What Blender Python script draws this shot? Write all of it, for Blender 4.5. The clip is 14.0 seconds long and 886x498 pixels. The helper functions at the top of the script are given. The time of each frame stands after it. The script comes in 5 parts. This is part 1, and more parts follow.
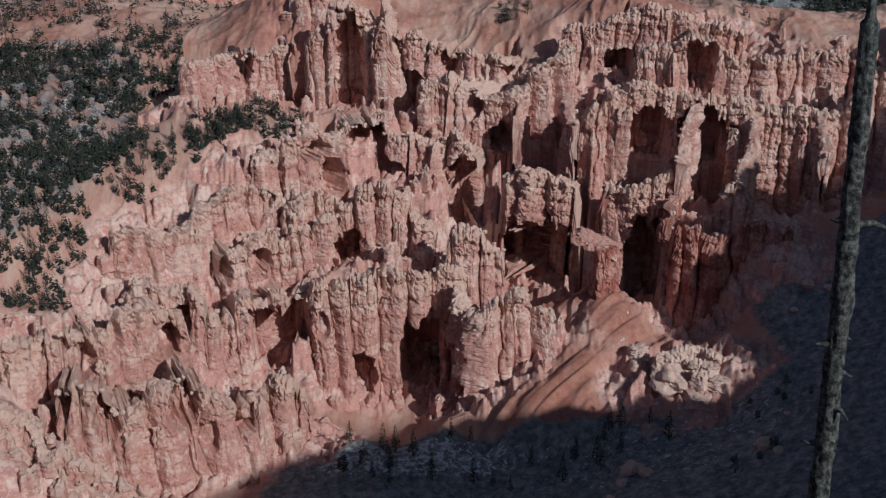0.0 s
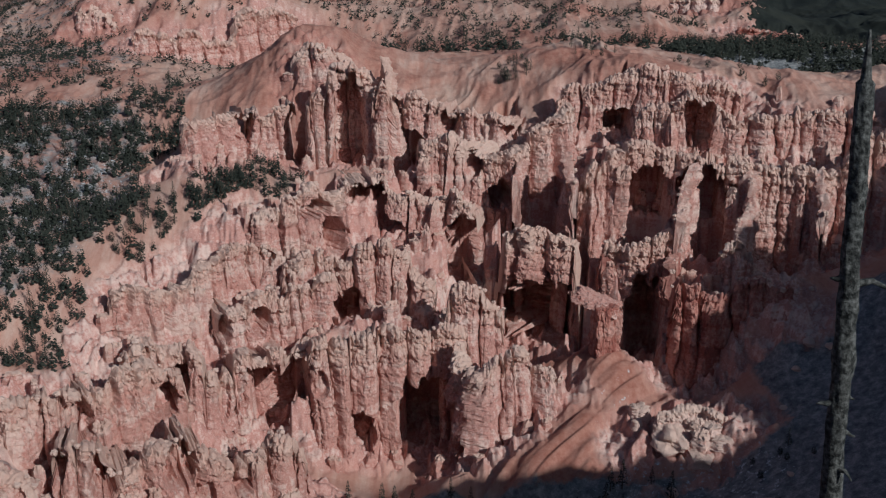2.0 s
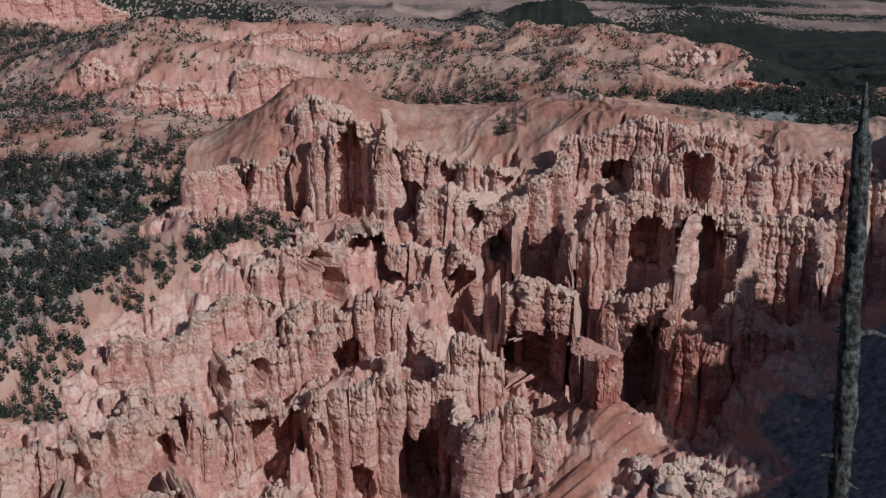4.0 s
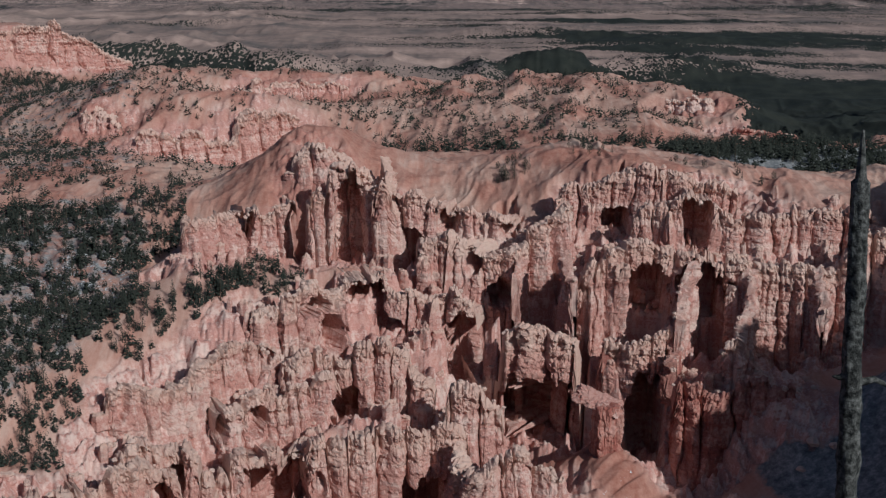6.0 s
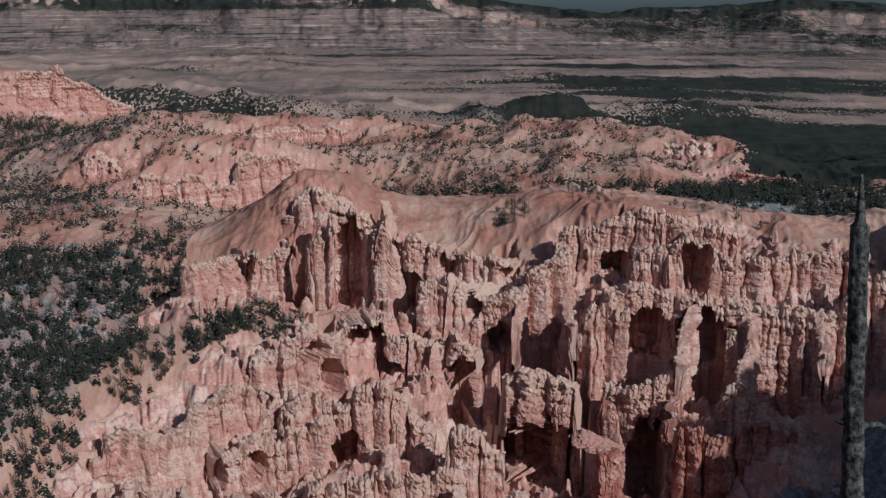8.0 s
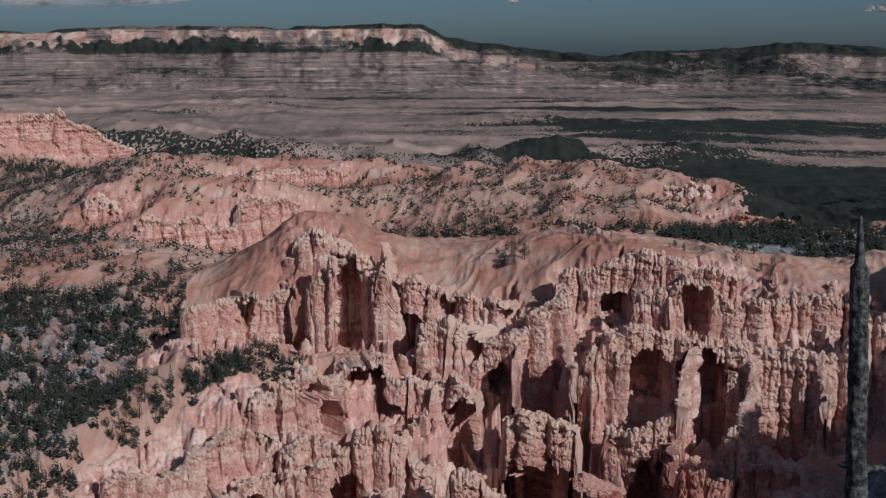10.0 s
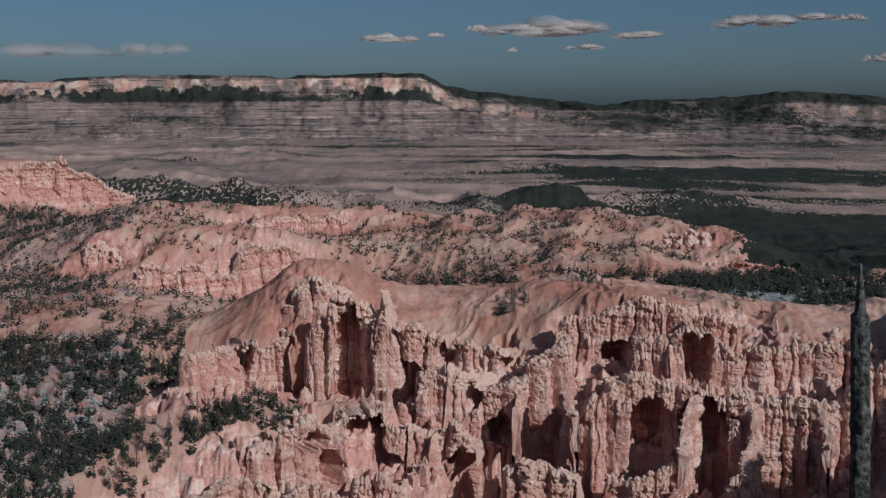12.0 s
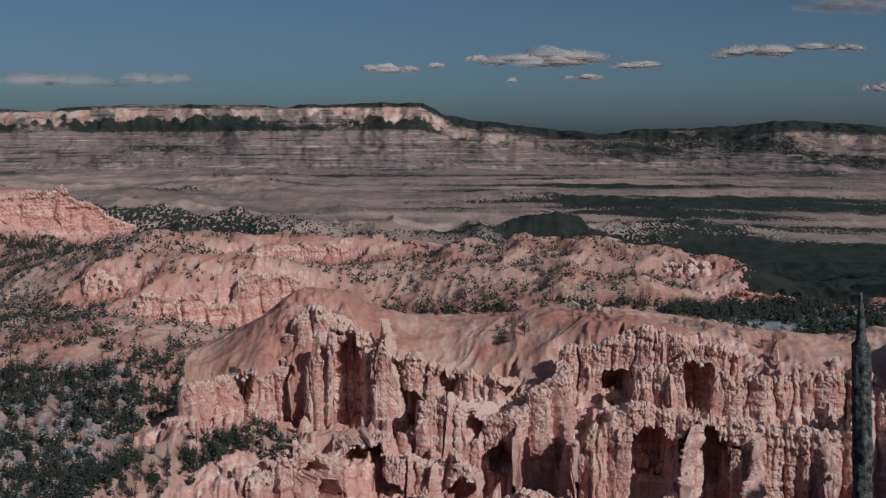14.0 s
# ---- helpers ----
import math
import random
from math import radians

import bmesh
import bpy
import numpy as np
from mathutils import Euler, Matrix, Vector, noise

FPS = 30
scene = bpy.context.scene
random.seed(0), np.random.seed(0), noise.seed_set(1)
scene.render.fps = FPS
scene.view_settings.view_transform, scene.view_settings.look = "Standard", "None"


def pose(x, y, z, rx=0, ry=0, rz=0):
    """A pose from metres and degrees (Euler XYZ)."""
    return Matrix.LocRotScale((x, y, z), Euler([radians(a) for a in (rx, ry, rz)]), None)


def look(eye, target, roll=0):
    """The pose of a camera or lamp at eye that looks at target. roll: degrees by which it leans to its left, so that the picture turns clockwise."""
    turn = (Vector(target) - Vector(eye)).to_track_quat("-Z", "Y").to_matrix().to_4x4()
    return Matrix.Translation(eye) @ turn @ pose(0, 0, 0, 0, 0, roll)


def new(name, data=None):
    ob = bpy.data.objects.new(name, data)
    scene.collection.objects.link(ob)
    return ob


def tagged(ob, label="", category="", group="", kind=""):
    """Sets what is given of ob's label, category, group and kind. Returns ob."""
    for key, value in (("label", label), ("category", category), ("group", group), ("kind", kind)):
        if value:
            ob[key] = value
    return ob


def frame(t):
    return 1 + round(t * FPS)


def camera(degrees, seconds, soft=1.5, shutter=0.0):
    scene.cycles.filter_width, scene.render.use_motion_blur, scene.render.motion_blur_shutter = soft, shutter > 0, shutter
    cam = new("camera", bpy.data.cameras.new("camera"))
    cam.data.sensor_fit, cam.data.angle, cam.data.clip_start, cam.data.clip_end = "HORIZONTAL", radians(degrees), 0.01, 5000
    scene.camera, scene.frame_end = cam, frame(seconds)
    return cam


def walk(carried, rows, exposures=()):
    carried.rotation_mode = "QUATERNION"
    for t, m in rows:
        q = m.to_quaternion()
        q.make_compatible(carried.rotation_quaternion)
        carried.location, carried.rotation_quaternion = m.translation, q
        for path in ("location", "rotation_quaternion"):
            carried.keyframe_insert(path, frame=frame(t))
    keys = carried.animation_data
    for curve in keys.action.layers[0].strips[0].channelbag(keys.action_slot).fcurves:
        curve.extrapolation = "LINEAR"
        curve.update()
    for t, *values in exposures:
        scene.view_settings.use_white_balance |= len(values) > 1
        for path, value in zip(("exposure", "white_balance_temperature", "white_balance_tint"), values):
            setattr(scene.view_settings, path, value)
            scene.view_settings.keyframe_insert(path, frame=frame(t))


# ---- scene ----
# A canyon of eroded pink fins and pillars, seen from its rim by a camera on a tripod that tilts up.
EYE = (0.0, 0.0, 300.0)
cam = camera(44.85, 14.0, soft=1.25)
# seconds, tilt and turn in degrees
PATH = [
    (0.0, 66.809, 0.045),
    (0.5, 67.612, 0.043),
    (1.0, 68.426, 0.036),
    (1.5, 69.241, 0.026),
    (2.0, 69.931, 0.029),
    (2.5, 70.649, 0.025),
    (3.0, 71.325, 0.020),
    (5.5, 74.562, 0.004),
    (6.0, 75.157, -0.001),
    (6.5, 75.701, -0.007),
    (7.0, 76.212, -0.008),
    (7.5, 76.818, -0.010),
    (8.0, 77.493, -0.012),
    (10.5, 80.330, -0.017),
    (11.0, 80.991, -0.024),
    (11.5, 81.602, -0.027),
    (12.0, 82.259, -0.024),
    (12.5, 82.735, -0.028),
    (13.0, 83.195, -0.025),
    (13.5, 83.551, -0.022),
    (14.0, 83.800, -0.023),
]
walk(cam, [(t, pose(*EYE, tilt, 0, turn)) for t, tilt, turn in PATH], exposures=[(0.0, -0.68, 5600, -2), (14.0, -0.68, 5600, -2)])

# ---- light: an afternoon sun behind and to the right of the camera, and a clear sky ----
SUN_SIDE, SUN_HEIGHT = 42.0, 33.0
sun_way = Vector((math.sin(radians(SUN_SIDE)) * math.cos(radians(SUN_HEIGHT)),
                  -math.cos(radians(SUN_SIDE)) * math.cos(radians(SUN_HEIGHT)), math.sin(radians(SUN_HEIGHT))))
sun = new("sun", bpy.data.lights.new("sun", "SUN"))
sun.data.energy, sun.data.angle, sun.data.color = 4.7, radians(0.5), (1.0, 0.92, 0.845)
sun.matrix_world = look(sun_way * 100, (0, 0, 0))
world = bpy.data.worlds.new("sky")
scene.world = world
world.use_nodes = True
wn = world.node_tree
sky = wn.nodes.new("ShaderNodeTexSky")
sky.sky_type, sky.sun_disc = "NISHITA", False
sky.sun_elevation, sky.sun_rotation = radians(SUN_HEIGHT), radians(180 - SUN_SIDE)
sky.altitude, sky.air_density, sky.dust_density, sky.ozone_density = 2000, 0.8, 8.0, 2.0
wn.links.new(sky.outputs[0], wn.nodes["Background"].inputs[0])
wn.nodes["Background"].inputs[1].default_value = 0.062


# ---- noise on arrays ----
def lattice(i, j, seed):
    h = (i * 374761393 + j * 668265263 + seed * 974634777) & 0xFFFFFFFF
    h = ((h ^ (h >> 13)) * 1274126177) & 0xFFFFFFFF
    return ((h ^ (h >> 16)) & 0xFFFF) / 32767.5 - 1.0


def soft_noise(x, y, seed=0):
    x, y = np.asarray(x, float), np.asarray(y, float)
    i, j = np.floor(x).astype(np.int64), np.floor(y).astype(np.int64)
    u, v = x - i, y - j
    u, v = u * u * u * (u * (u * 6 - 15) + 10), v * v * v * (v * (v * 6 - 15) + 10)
    a, b = lattice(i, j, seed), lattice(i + 1, j, seed)
    c, d = lattice(i, j + 1, seed), lattice(i + 1, j + 1, seed)
    return (a + (b - a) * u) * (1 - v) + (c + (d - c) * u) * v


def fbm(x, y, seed=0, octaves=4, gain=0.5):
    total, size = 0.0, 1.0
    for k in range(octaves):
        total = total + size * soft_noise(x * 2.03 ** k, y * 2.03 ** k, seed + k)
        size *= gain
    return total


def ridged(x, y, seed=0, octaves=3):
    total, size = 0.0, 1.0
    for k in range(octaves):
        total = total + size * (1 - 2 * np.abs(soft_noise(x * 2.1 ** k, y * 2.1 ** k, seed + k)))
        size *= 0.5
    return total


def smooth(a, b, v):
    u = np.clip((v - a) / (b - a), 0, 1)
    return u * u * (3 - 2 * u)


# ---- the lie of the land, in metres ----
# rows of pillars: x, y, foot, top
ROWS = {
    "crest_pillars_west": [(-109, 442, 182, 198), (-101, 451, 179, 200), (-89, 459, 178, 199)],
    "buttresses": [(-85, 462, 181, 192), (-76, 464, 179, 198), (-67, 467, 174, 201)],
    "saddle_knobs": [(-24, 467, 179, 199), (-11, 466, 180, 200), (4, 462, 181, 194), (16, 463, 180, 196), (29, 459, 178, 193)],
    "middle_fins": [(-9, 440, 173, 188), (4, 440, 172, 190), (16, 432, 166, 184), (28, 435, 167, 187), (42, 440, 169, 195), (52, 445, 175, 204)],
    "crest_fins_east": [(53, 462, 184, 204), (68, 460, 186, 210), (80, 459, 191, 216), (96, 454, 193, 215), (110, 451, 191, 211), (123, 447, 189, 208)],
    "upper_wall_east": [(81, 435, 188, 202), (97, 432, 186, 207), (110, 430, 185, 207), (119, 428, 185, 200), (136, 425, 187, 203), (154, 421, 187, 205), (171, 416, 183, 204)],
    "great_wall": [(54, 408, 155, 179), (65, 407, 156, 194), (73, 410, 175, 193), (85, 409, 176, 193), (97, 406, 170, 190), (113, 402, 162, 191), (124, 401, 162, 188), (137, 399, 163, 190), (148, 397, 159, 190), (162, 396, 162, 199), (178, 394, 165, 204)],
    "knob_terrace": [(-73, 398, 156, 170), (-55, 404, 154, 175), (-42, 416, 157, 180), (-29, 421, 155, 179), (-15, 420, 156, 174), (-1, 418, 157, 172), (12, 415, 155, 172)],
    "lower_remnants": [(15, 395, 148, 163), (26, 397, 150, 166), (34, 390, 146, 163), (45, 389, 147, 166), (54, 384, 143, 160), (68, 382, 148, 162), (85, 379, 152, 169)],
    "remnants_east": [(103, 366, 156, 167), (106, 365, 156, 169), (110, 364, 158, 166)],
    "west_fins": [(-115, 349, 137, 156), (-108, 356, 139, 156), (-100, 360, 139, 153), (-92, 369, 140, 157), (-83, 379, 147, 162), (-73, 385, 147, 162), (-65, 386, 145, 157)],
    "summit_west": [(-80, 357, 131, 146), (-72, 361, 131, 147), (-64, 366, 133, 150), (-52, 370, 132, 149), (-40, 375, 133, 152)],
    "summit_knobs": [(-60, 381, 142, 154), (-49, 385, 140, 157), (-36, 388, 136, 159), (-19, 388, 134, 159), (-5, 382, 129, 154)],
    "central_wall": [(-46, 345, 112, 140), (-36, 348, 108, 143), (-26, 349, 105, 147), (-16, 350, 105, 147), (-5, 352, 108, 143), (7, 351, 112, 141)],
    "tower_fins": [(-107, 328, 117, 145), (-91, 336, 113, 144), (-78, 337, 107, 133), (-69, 341, 105, 138), (-59, 347, 116, 135), (-49, 346, 111, 135)],
    "spire_ridge": [(1, 362, 117, 148), (3, 362, 117, 154), (15, 362, 122, 152), (20, 361, 132, 146)],
    "spire_foot": [(5, 340, 101, 140), (11, 330, 105, 132), (23, 331, 111, 142), (36, 333, 121, 136)],
    "west_wall": [(-137, 295, 125, 146), (-128, 299, 121, 146), (-117, 302, 119, 142), (-109, 307, 118, 143), (-98, 317, 119, 146), (-88, 320, 115, 137)],
    "front_row": [(-114, 277, 116, 133), (-103, 279, 102, 134), (-94, 283, 99, 134), (-84, 288, 100, 131), (-76, 292, 99, 131), (-65, 295, 98, 125), (-57, 303, 106, 124), (-47, 302, 104, 121)],
    "buttress_a": [(29, 431, 166, 183), (28, 418, 160, 178)],
    "buttress_b": [(53, 411, 159, 190), (52, 402, 155, 180)],
    "buttress_c": [(96, 405, 168, 189), (93, 393, 163, 182), (88, 378, 155, 172)],
    "buttress_d": [(117, 399, 165, 189), (114, 387, 160, 179), (108, 371, 154, 169)],
    "buttress_e": [(146, 394, 162, 191), (143, 384, 158, 176)],
    "buttress_f": [(62, 387, 148, 161), (62, 377, 150, 159)],
    "shade_fin": [(86, 376, 139, 162), (84, 364, 135, 162)],
    "dark_fin": [(83, 352, 129, 162), (92, 352, 131, 163), (98, 348, 138, 162), (108, 345, 150, 162), (118, 342, 156, 162)],
    "twin_pillar_a": [(-58, 456, 171, 208), (-55, 457, 171, 207)],
    "twin_pillar_b": [(-29, 461, 169, 203), (-24, 461, 171, 203), (-26, 473, 185, 208), (-28, 485, 193, 212)],
    "alcove_wall": [(-53, 470, 171, 208), (-42, 471, 171, 209), (-32, 472, 172, 208)],
    "peak_spires": [(-67, 495, 200, 216), (-63, 499, 201, 222), (-56, 499, 199, 218), (-48, 501, 200, 217), (-42, 490, 194, 207), (-33, 487, 190, 208), (-26, 481, 188, 202)],
    "pale_mound": [(70, 306, 123, 133), (78, 306, 125, 135), (88, 301, 129, 133)],
    "corner_rocks": [(-122, 238, 131, 139), (-113, 239, 125, 132), (-103, 237, 118, 124), (-97, 243, 118, 125)],
    "near_rocks": [(-128, 256, 138, 146), (-117, 253, 130, 140), (-108, 250, 123, 132), (-97, 250, 117, 129), (-87, 251, 111, 120)],
    "back_cliffs_west": [(-240, 721, 191, 210), (-233, 723, 191, 208), (-220, 717, 186, 197)],
    "back_cliffs_mid": [(-190, 674, 185, 195), (-173, 684, 181, 194), (-155, 693, 178, 191), (-143, 700, 177, 193), (-131, 713, 177, 201), (-113, 726, 181, 205), (-103, 733, 183, 203)],
    "back_crest": [(-150, 816, 195, 212), (-122, 851, 199, 210), (-97, 865, 198, 209), (-79, 866, 199, 208)],
    "end_cliff": [(169, 797, 194, 201), (184, 791, 195, 204), (195, 786, 197, 204)],
    "far_red_fins": [(202, 733, 185, 191), (219, 728, 184, 191), (236, 722, 183, 190)],
    "left_rim": [(-499, 1119, 212, 240), (-472, 1141, 210, 240), (-445, 1163, 207, 239), (-421, 1182, 205, 235), (-401, 1197, 200, 222), (-382, 1209, 194, 208), (-355, 1224, 188, 194)],
}
# lines of the bare ground: x, y, z
GROUND = {
    "canyon_floor": [(-41, 297, 100), (-16, 300, 99), (12, 296, 101), (39, 287, 109), (59, 255, 117), (91, 233, 133), (-84, 272, 101)],
    "shadow_slope": [(74, 291, 119), (90, 288, 127), (107, 291, 138), (130, 309, 148), (146, 329, 163), (123, 351, 154), (96, 359, 146)],
    "red_slope": [(-26, 297, 107), (3, 298, 112), (27, 302, 119), (42, 327, 126), (59, 341, 137), (81, 351, 127), (60, 319, 122), (81, 335, 124), (98, 342, 127), (51, 304, 120)],
    "dark_bowl": [(32, 383, 122), (43, 372, 121), (76, 370, 128), (10, 400, 136), (78, 394, 162), (101, 387, 158), (125, 378, 155)],
    "hollow": [(-45, 450, 174), (-58, 436, 173), (-22, 439, 173)],
    "main_crest": [(-121, 506, 191), (-90, 522, 207), (-65, 516, 222), (-45, 520, 215), (-24, 524, 204), (-7, 525, 202), (13, 530, 203), (42, 538, 209), (71, 540, 213), (87, 515, 211), (116, 486, 210), (139, 474, 208), (173, 463, 207), (199, 454, 208)],
    "hidden_dip": [(-70, 586, 208), (-20, 590, 195), (68, 596, 199), (159, 579, 197), (211, 551, 199)],
    "pine_gully": [(-32, 639, 192), (12, 650, 188), (59, 667, 194), (108, 641, 193), (163, 619, 194), (207, 584, 196)],
    "back_crest_line": [(-248, 813, 220), (-216, 853, 217), (-163, 885, 213), (-89, 926, 210), (-51, 939, 206), (-12, 930, 202), (37, 919, 205), (79, 907, 211), (136, 880, 209), (175, 842, 207), (203, 805, 204), (215, 729, 188)],
    "back_face": [(-89, 755, 202), (-35, 779, 197), (27, 780, 197), (88, 775, 200), (139, 717, 200), (166, 670, 192)],
    "west_apron": [(-206, 563, 191), (-187, 601, 190), (-171, 637, 187), (-144, 623, 186), (-111, 569, 190), (-282, 706, 186), (-259, 736, 189)],
    "pine_slope": [(-152, 348, 155), (-146, 383, 162), (-135, 419, 166), (-121, 454, 175), (-175, 447, 177), (-164, 483, 183), (-212, 518, 191), (-145, 324, 141)],
    "west_spur": [(-137, 324, 141), (-133, 350, 150), (-133, 398, 166), (-111, 431, 179), (-90, 431, 177), (-90, 400, 165)],
    "left_slope": [(-333, 836, 187), (-355, 988, 188), (-387, 1189, 196), (-270, 646, 185), (-376, 1349, 182)],
    "lowland": [(253, 864, 181), (263, 808, 191), (283, 770, 193), (307, 739, 194), (323, 999, 181), (401, 970, 185), (280, 1012, 180), (233, 660, 196), (263, 638, 197)],
    "left_top": [(-530, 1190, 240), (-480, 1234, 240), (-446, 1258, 236), (-590, 1330, 238), (-510, 1340, 232), (-400, 1290, 205), (-480, 1085, 196), (-430, 1120, 192)],
    "near_yellow": [(-115, 242, 137), (-101, 242, 127), (-132, 258, 145), (-92, 245, 117)],
    "left_edge": [(-164, 303, 159), (-193, 373, 172), (-240, 484, 188)],
    "right_edge": [(155, 291, 164), (172, 339, 184), (188, 387, 211)],
}
RIM = [(-900, -500), (-200, -90), (-40, -10), (0, 0.7), (40, -4), (150, -15), (230, -45), (500, -120), (900, -220), (1600, -400)]
# a jagged spur added out of view, running out from the rim, to shade the canyon's floor: distance along it and crest
# height
SHADE_SPUR_Y = [-60, -15, 10, 39, 48, 69, 86, 109, 122, 132, 144, 152, 160, 170, 178, 184, 193, 203, 209, 225, 240, 251, 262, 268, 276, 290, 320, 400, 470]
SHADE_SPUR_Z = [395, 372, 357, 338, 332, 319, 304, 287, 277, 270, 265, 272, 276, 272, 279, 290, 285, 302, 290, 292, 294, 290, 277, 256, 258, 235, 205, 187, 165]
# hollows between the pillars: x, y, half width, depth
HOLLOWS = [
    (37, 378, 16.0, 20), (-44, 406, 4.7, 12), (10, 394, 11.0, 22), (20, 385, 11.0, 18), (54, 377, 11.0, 20), (72, 370, 9.0, 20), (20, 424, 6.2, 18), (41, 420, 8.0, 20), (81, 404, 9.1, 20), (104, 394, 8.6, 20), (128, 389, 11.2, 20), (71, 359, 7.7, 22), (106, 435, 4.7, 12), (74, 448, 6.0, 10), (6, 442, 4.2, 8), (-17, 450, 5.9, 8),
]
# caves and alcoves in the faces of the walls, some cut to put cast shade into the shape: x, y, z, half width, half
# height
DARK_RECESSES = [
    (-62, 340, 119, 8.3, 12.9), (-52, 346, 125, 4.8, 10.5), (-6, 342, 110, 10.2, 14.8), (-29, 344, 105, 5.1, 7.5), (-82, 357, 141, 5.0, 6.6), (-37, 378, 138, 7.8, 6.9),
    (-92, 332, 131, 4.2, 4.6), (-115, 290, 133, 3.6, 6.8), (-100, 270, 129, 4.0, 9.0), (-81, 282, 124, 3.7, 8.1), (-65, 463, 183, 5.4, 14.7), (-15, 452, 177, 7.3, 8.7),
    (12, 436, 179, 4.5, 5.3), (-67, 366, 141, 3.4, 5.8), (-106, 307, 139, 2.1, 5.9), (-127, 292, 140, 2.0, 6.5), (74, 456, 192, 6.9, 6.7), (104, 428, 199, 6.1, 13.8),
    (38, 390, 130, 18.0, 14.6), (9, 404, 149, 9.0, 12.7), (25, 427, 166, 6.8, 6.2), (42, 422, 171, 9.2, 8.7), (80, 400, 175, 9.8, 10.3), (101, 393, 176, 10.2, 11.7),
    (76, 376, 134, 7.5, 16.2), (140, 404, 196, 4.4, 4.1), (29, 469, 187, 5.4, 4.0), (2, 468, 191, 5.4, 5.6), (-86, 458, 192, 3.7, 8.4), (120, 384, 183, 3.7, 2.4),
    (-119, 288, 139, 1.6, 5.6), (-76, 336, 130, 1.8, 12.5), (-43, 347, 125, 2.4, 5.1), (-31, 417, 172, 7.2, 4.0), (-45, 406, 157, 5.2, 6.4), (-67, 382, 159, 3.1, 5.6),
    (-22, 411, 158, 6.1, 3.5), (-112, 340, 152, 1.8, 6.5), (-98, 348, 153, 1.5, 7.0), (-42, 302, 109, 2.4, 3.7), (-74, 293, 112, 2.8, 4.4), (-63, 297, 113, 3.1, 2.6),
    (-101, 319, 139, 1.3, 6.1), (107, 367, 168, 2.2, 3.7), (-21, 462, 188, 2.4, 12.5), (-51, 417, 169, 5.8, 3.0),
    (-42, 470, 190, 7.0, 20.0),
]
STEPPED = {"great_wall", "upper_wall_east", "crest_fins_east", "central_wall", "tower_fins", "west_wall", "middle_fins", "summit_knobs", "knob_terrace", "back_cliffs_mid", "back_cliffs_west", "back_crest", "left_rim", "alcove_wall"}


def control_points():
    pts = [p for line in GROUND.values() for p in line]
    for name, row in ROWS.items():
        for x, y, foot, top in row:
            k = 1.0 / math.hypot(x, y)
            pts.append((x * (1 - 3 * k), y * (1 - 3 * k), foot))
            if name in STEPPED:
                pts.append((x * (1 + 10 * k), y * (1 + 10 * k), foot + (0.9 if k < 1 / 600 else 0.72) * (top - foot)))
    return np.array(pts, float)


PTS = control_points()


def spline(pts, stiffness=6.0):
    n, xy = len(pts), pts[:, :2] / 100
    d2 = ((xy[:, None] - xy[None]) ** 2).sum(2)
    k = np.where(d2 > 0, 0.5 * d2 * np.log(d2 + 1e-12), 0) + np.eye(n) * stiffness * 1e-3
    p = np.c_[np.ones(n), xy]
    m = np.block([[k, p], [p.T, np.zeros((3, 3))]])
    return np.linalg.solve(m, np.r_[pts[:, 2], 0, 0, 0])


WEIGHTS = spline(PTS)


def spline_height(x, y):
    out = np.empty(x.shape)
    for i in range(0, x.size, 4000):
        u, v = x.flat[i:i + 4000] / 100, y.flat[i:i + 4000] / 100
        d2 = (u[:, None] - PTS[None, :, 0] / 100) ** 2 + (v[:, None] - PTS[None, :, 1] / 100) ** 2
        out.flat[i:i + 4000] = (0.5 * d2 * np.log(d2 + 1e-12)) @ WEIGHTS[:-3] + WEIGHTS[-3] + WEIGHTS[-2] * u + WEIGHTS[-1] * v
    return out


# the smooth land on a coarse net of bearing and distance, read off between its knots
NET_A = np.radians(np.linspace(-31, 31, 420))
NET_R = np.geomspace(235, 1500, 820)
NET = spline_height(NET_R[None] * np.sin(NET_A[:, None]), NET_R[None] * np.cos(NET_A[:, None]))
ROW_PTS = np.array([(x1 + (x2 - x1) * k / 6, y1 + (y2 - y1) * k / 6) for row in ROWS.values()
                    for (x1, y1, *_), (x2, y2, *_) in zip(row, row[1:]) for k in range(7)])
net_x, net_y = NET_R[None] * np.sin(NET_A[:, None]), NET_R[None] * np.cos(NET_A[:, None])
NEAR_ROW = np.full(net_x.shape, 1e9)
for px, py in ROW_PTS:
    NEAR_ROW = np.minimum(NEAR_ROW, np.hypot(net_x - px, net_y - py))


def read_net(net, a, r):
    i = np.clip((a - NET_A[0]) / (NET_A[1] - NET_A[0]), 0, len(NET_A) - 1.001)
    j = np.clip(np.log(np.maximum(r, 1) / NET_R[0]) / np.log(NET_R[1] / NET_R[0]), 0, len(NET_R) - 1.001)
    i0, j0 = i.astype(int), j.astype(int)
    u, v = i - i0, j - j0
    return ((net[i0, j0] * (1 - u) + net[i0 + 1, j0] * u) * (1 - v) + (net[i0, j0 + 1] * (1 - u) + net[i0 + 1, j0 + 1] * u) * v)


def rockiness(x, y):
    a, r = np.arctan2(x, y), np.hypot(x, y)
    d = read_net(NEAR_ROW, a, r)
    far = smooth(600, 700, r)
    return (1 - smooth(13 + 2 * far, 24 + 4 * far, d + 7 * soft_noise(x / 14, y / 14, 5))) * (np.abs(a) < 0.54)


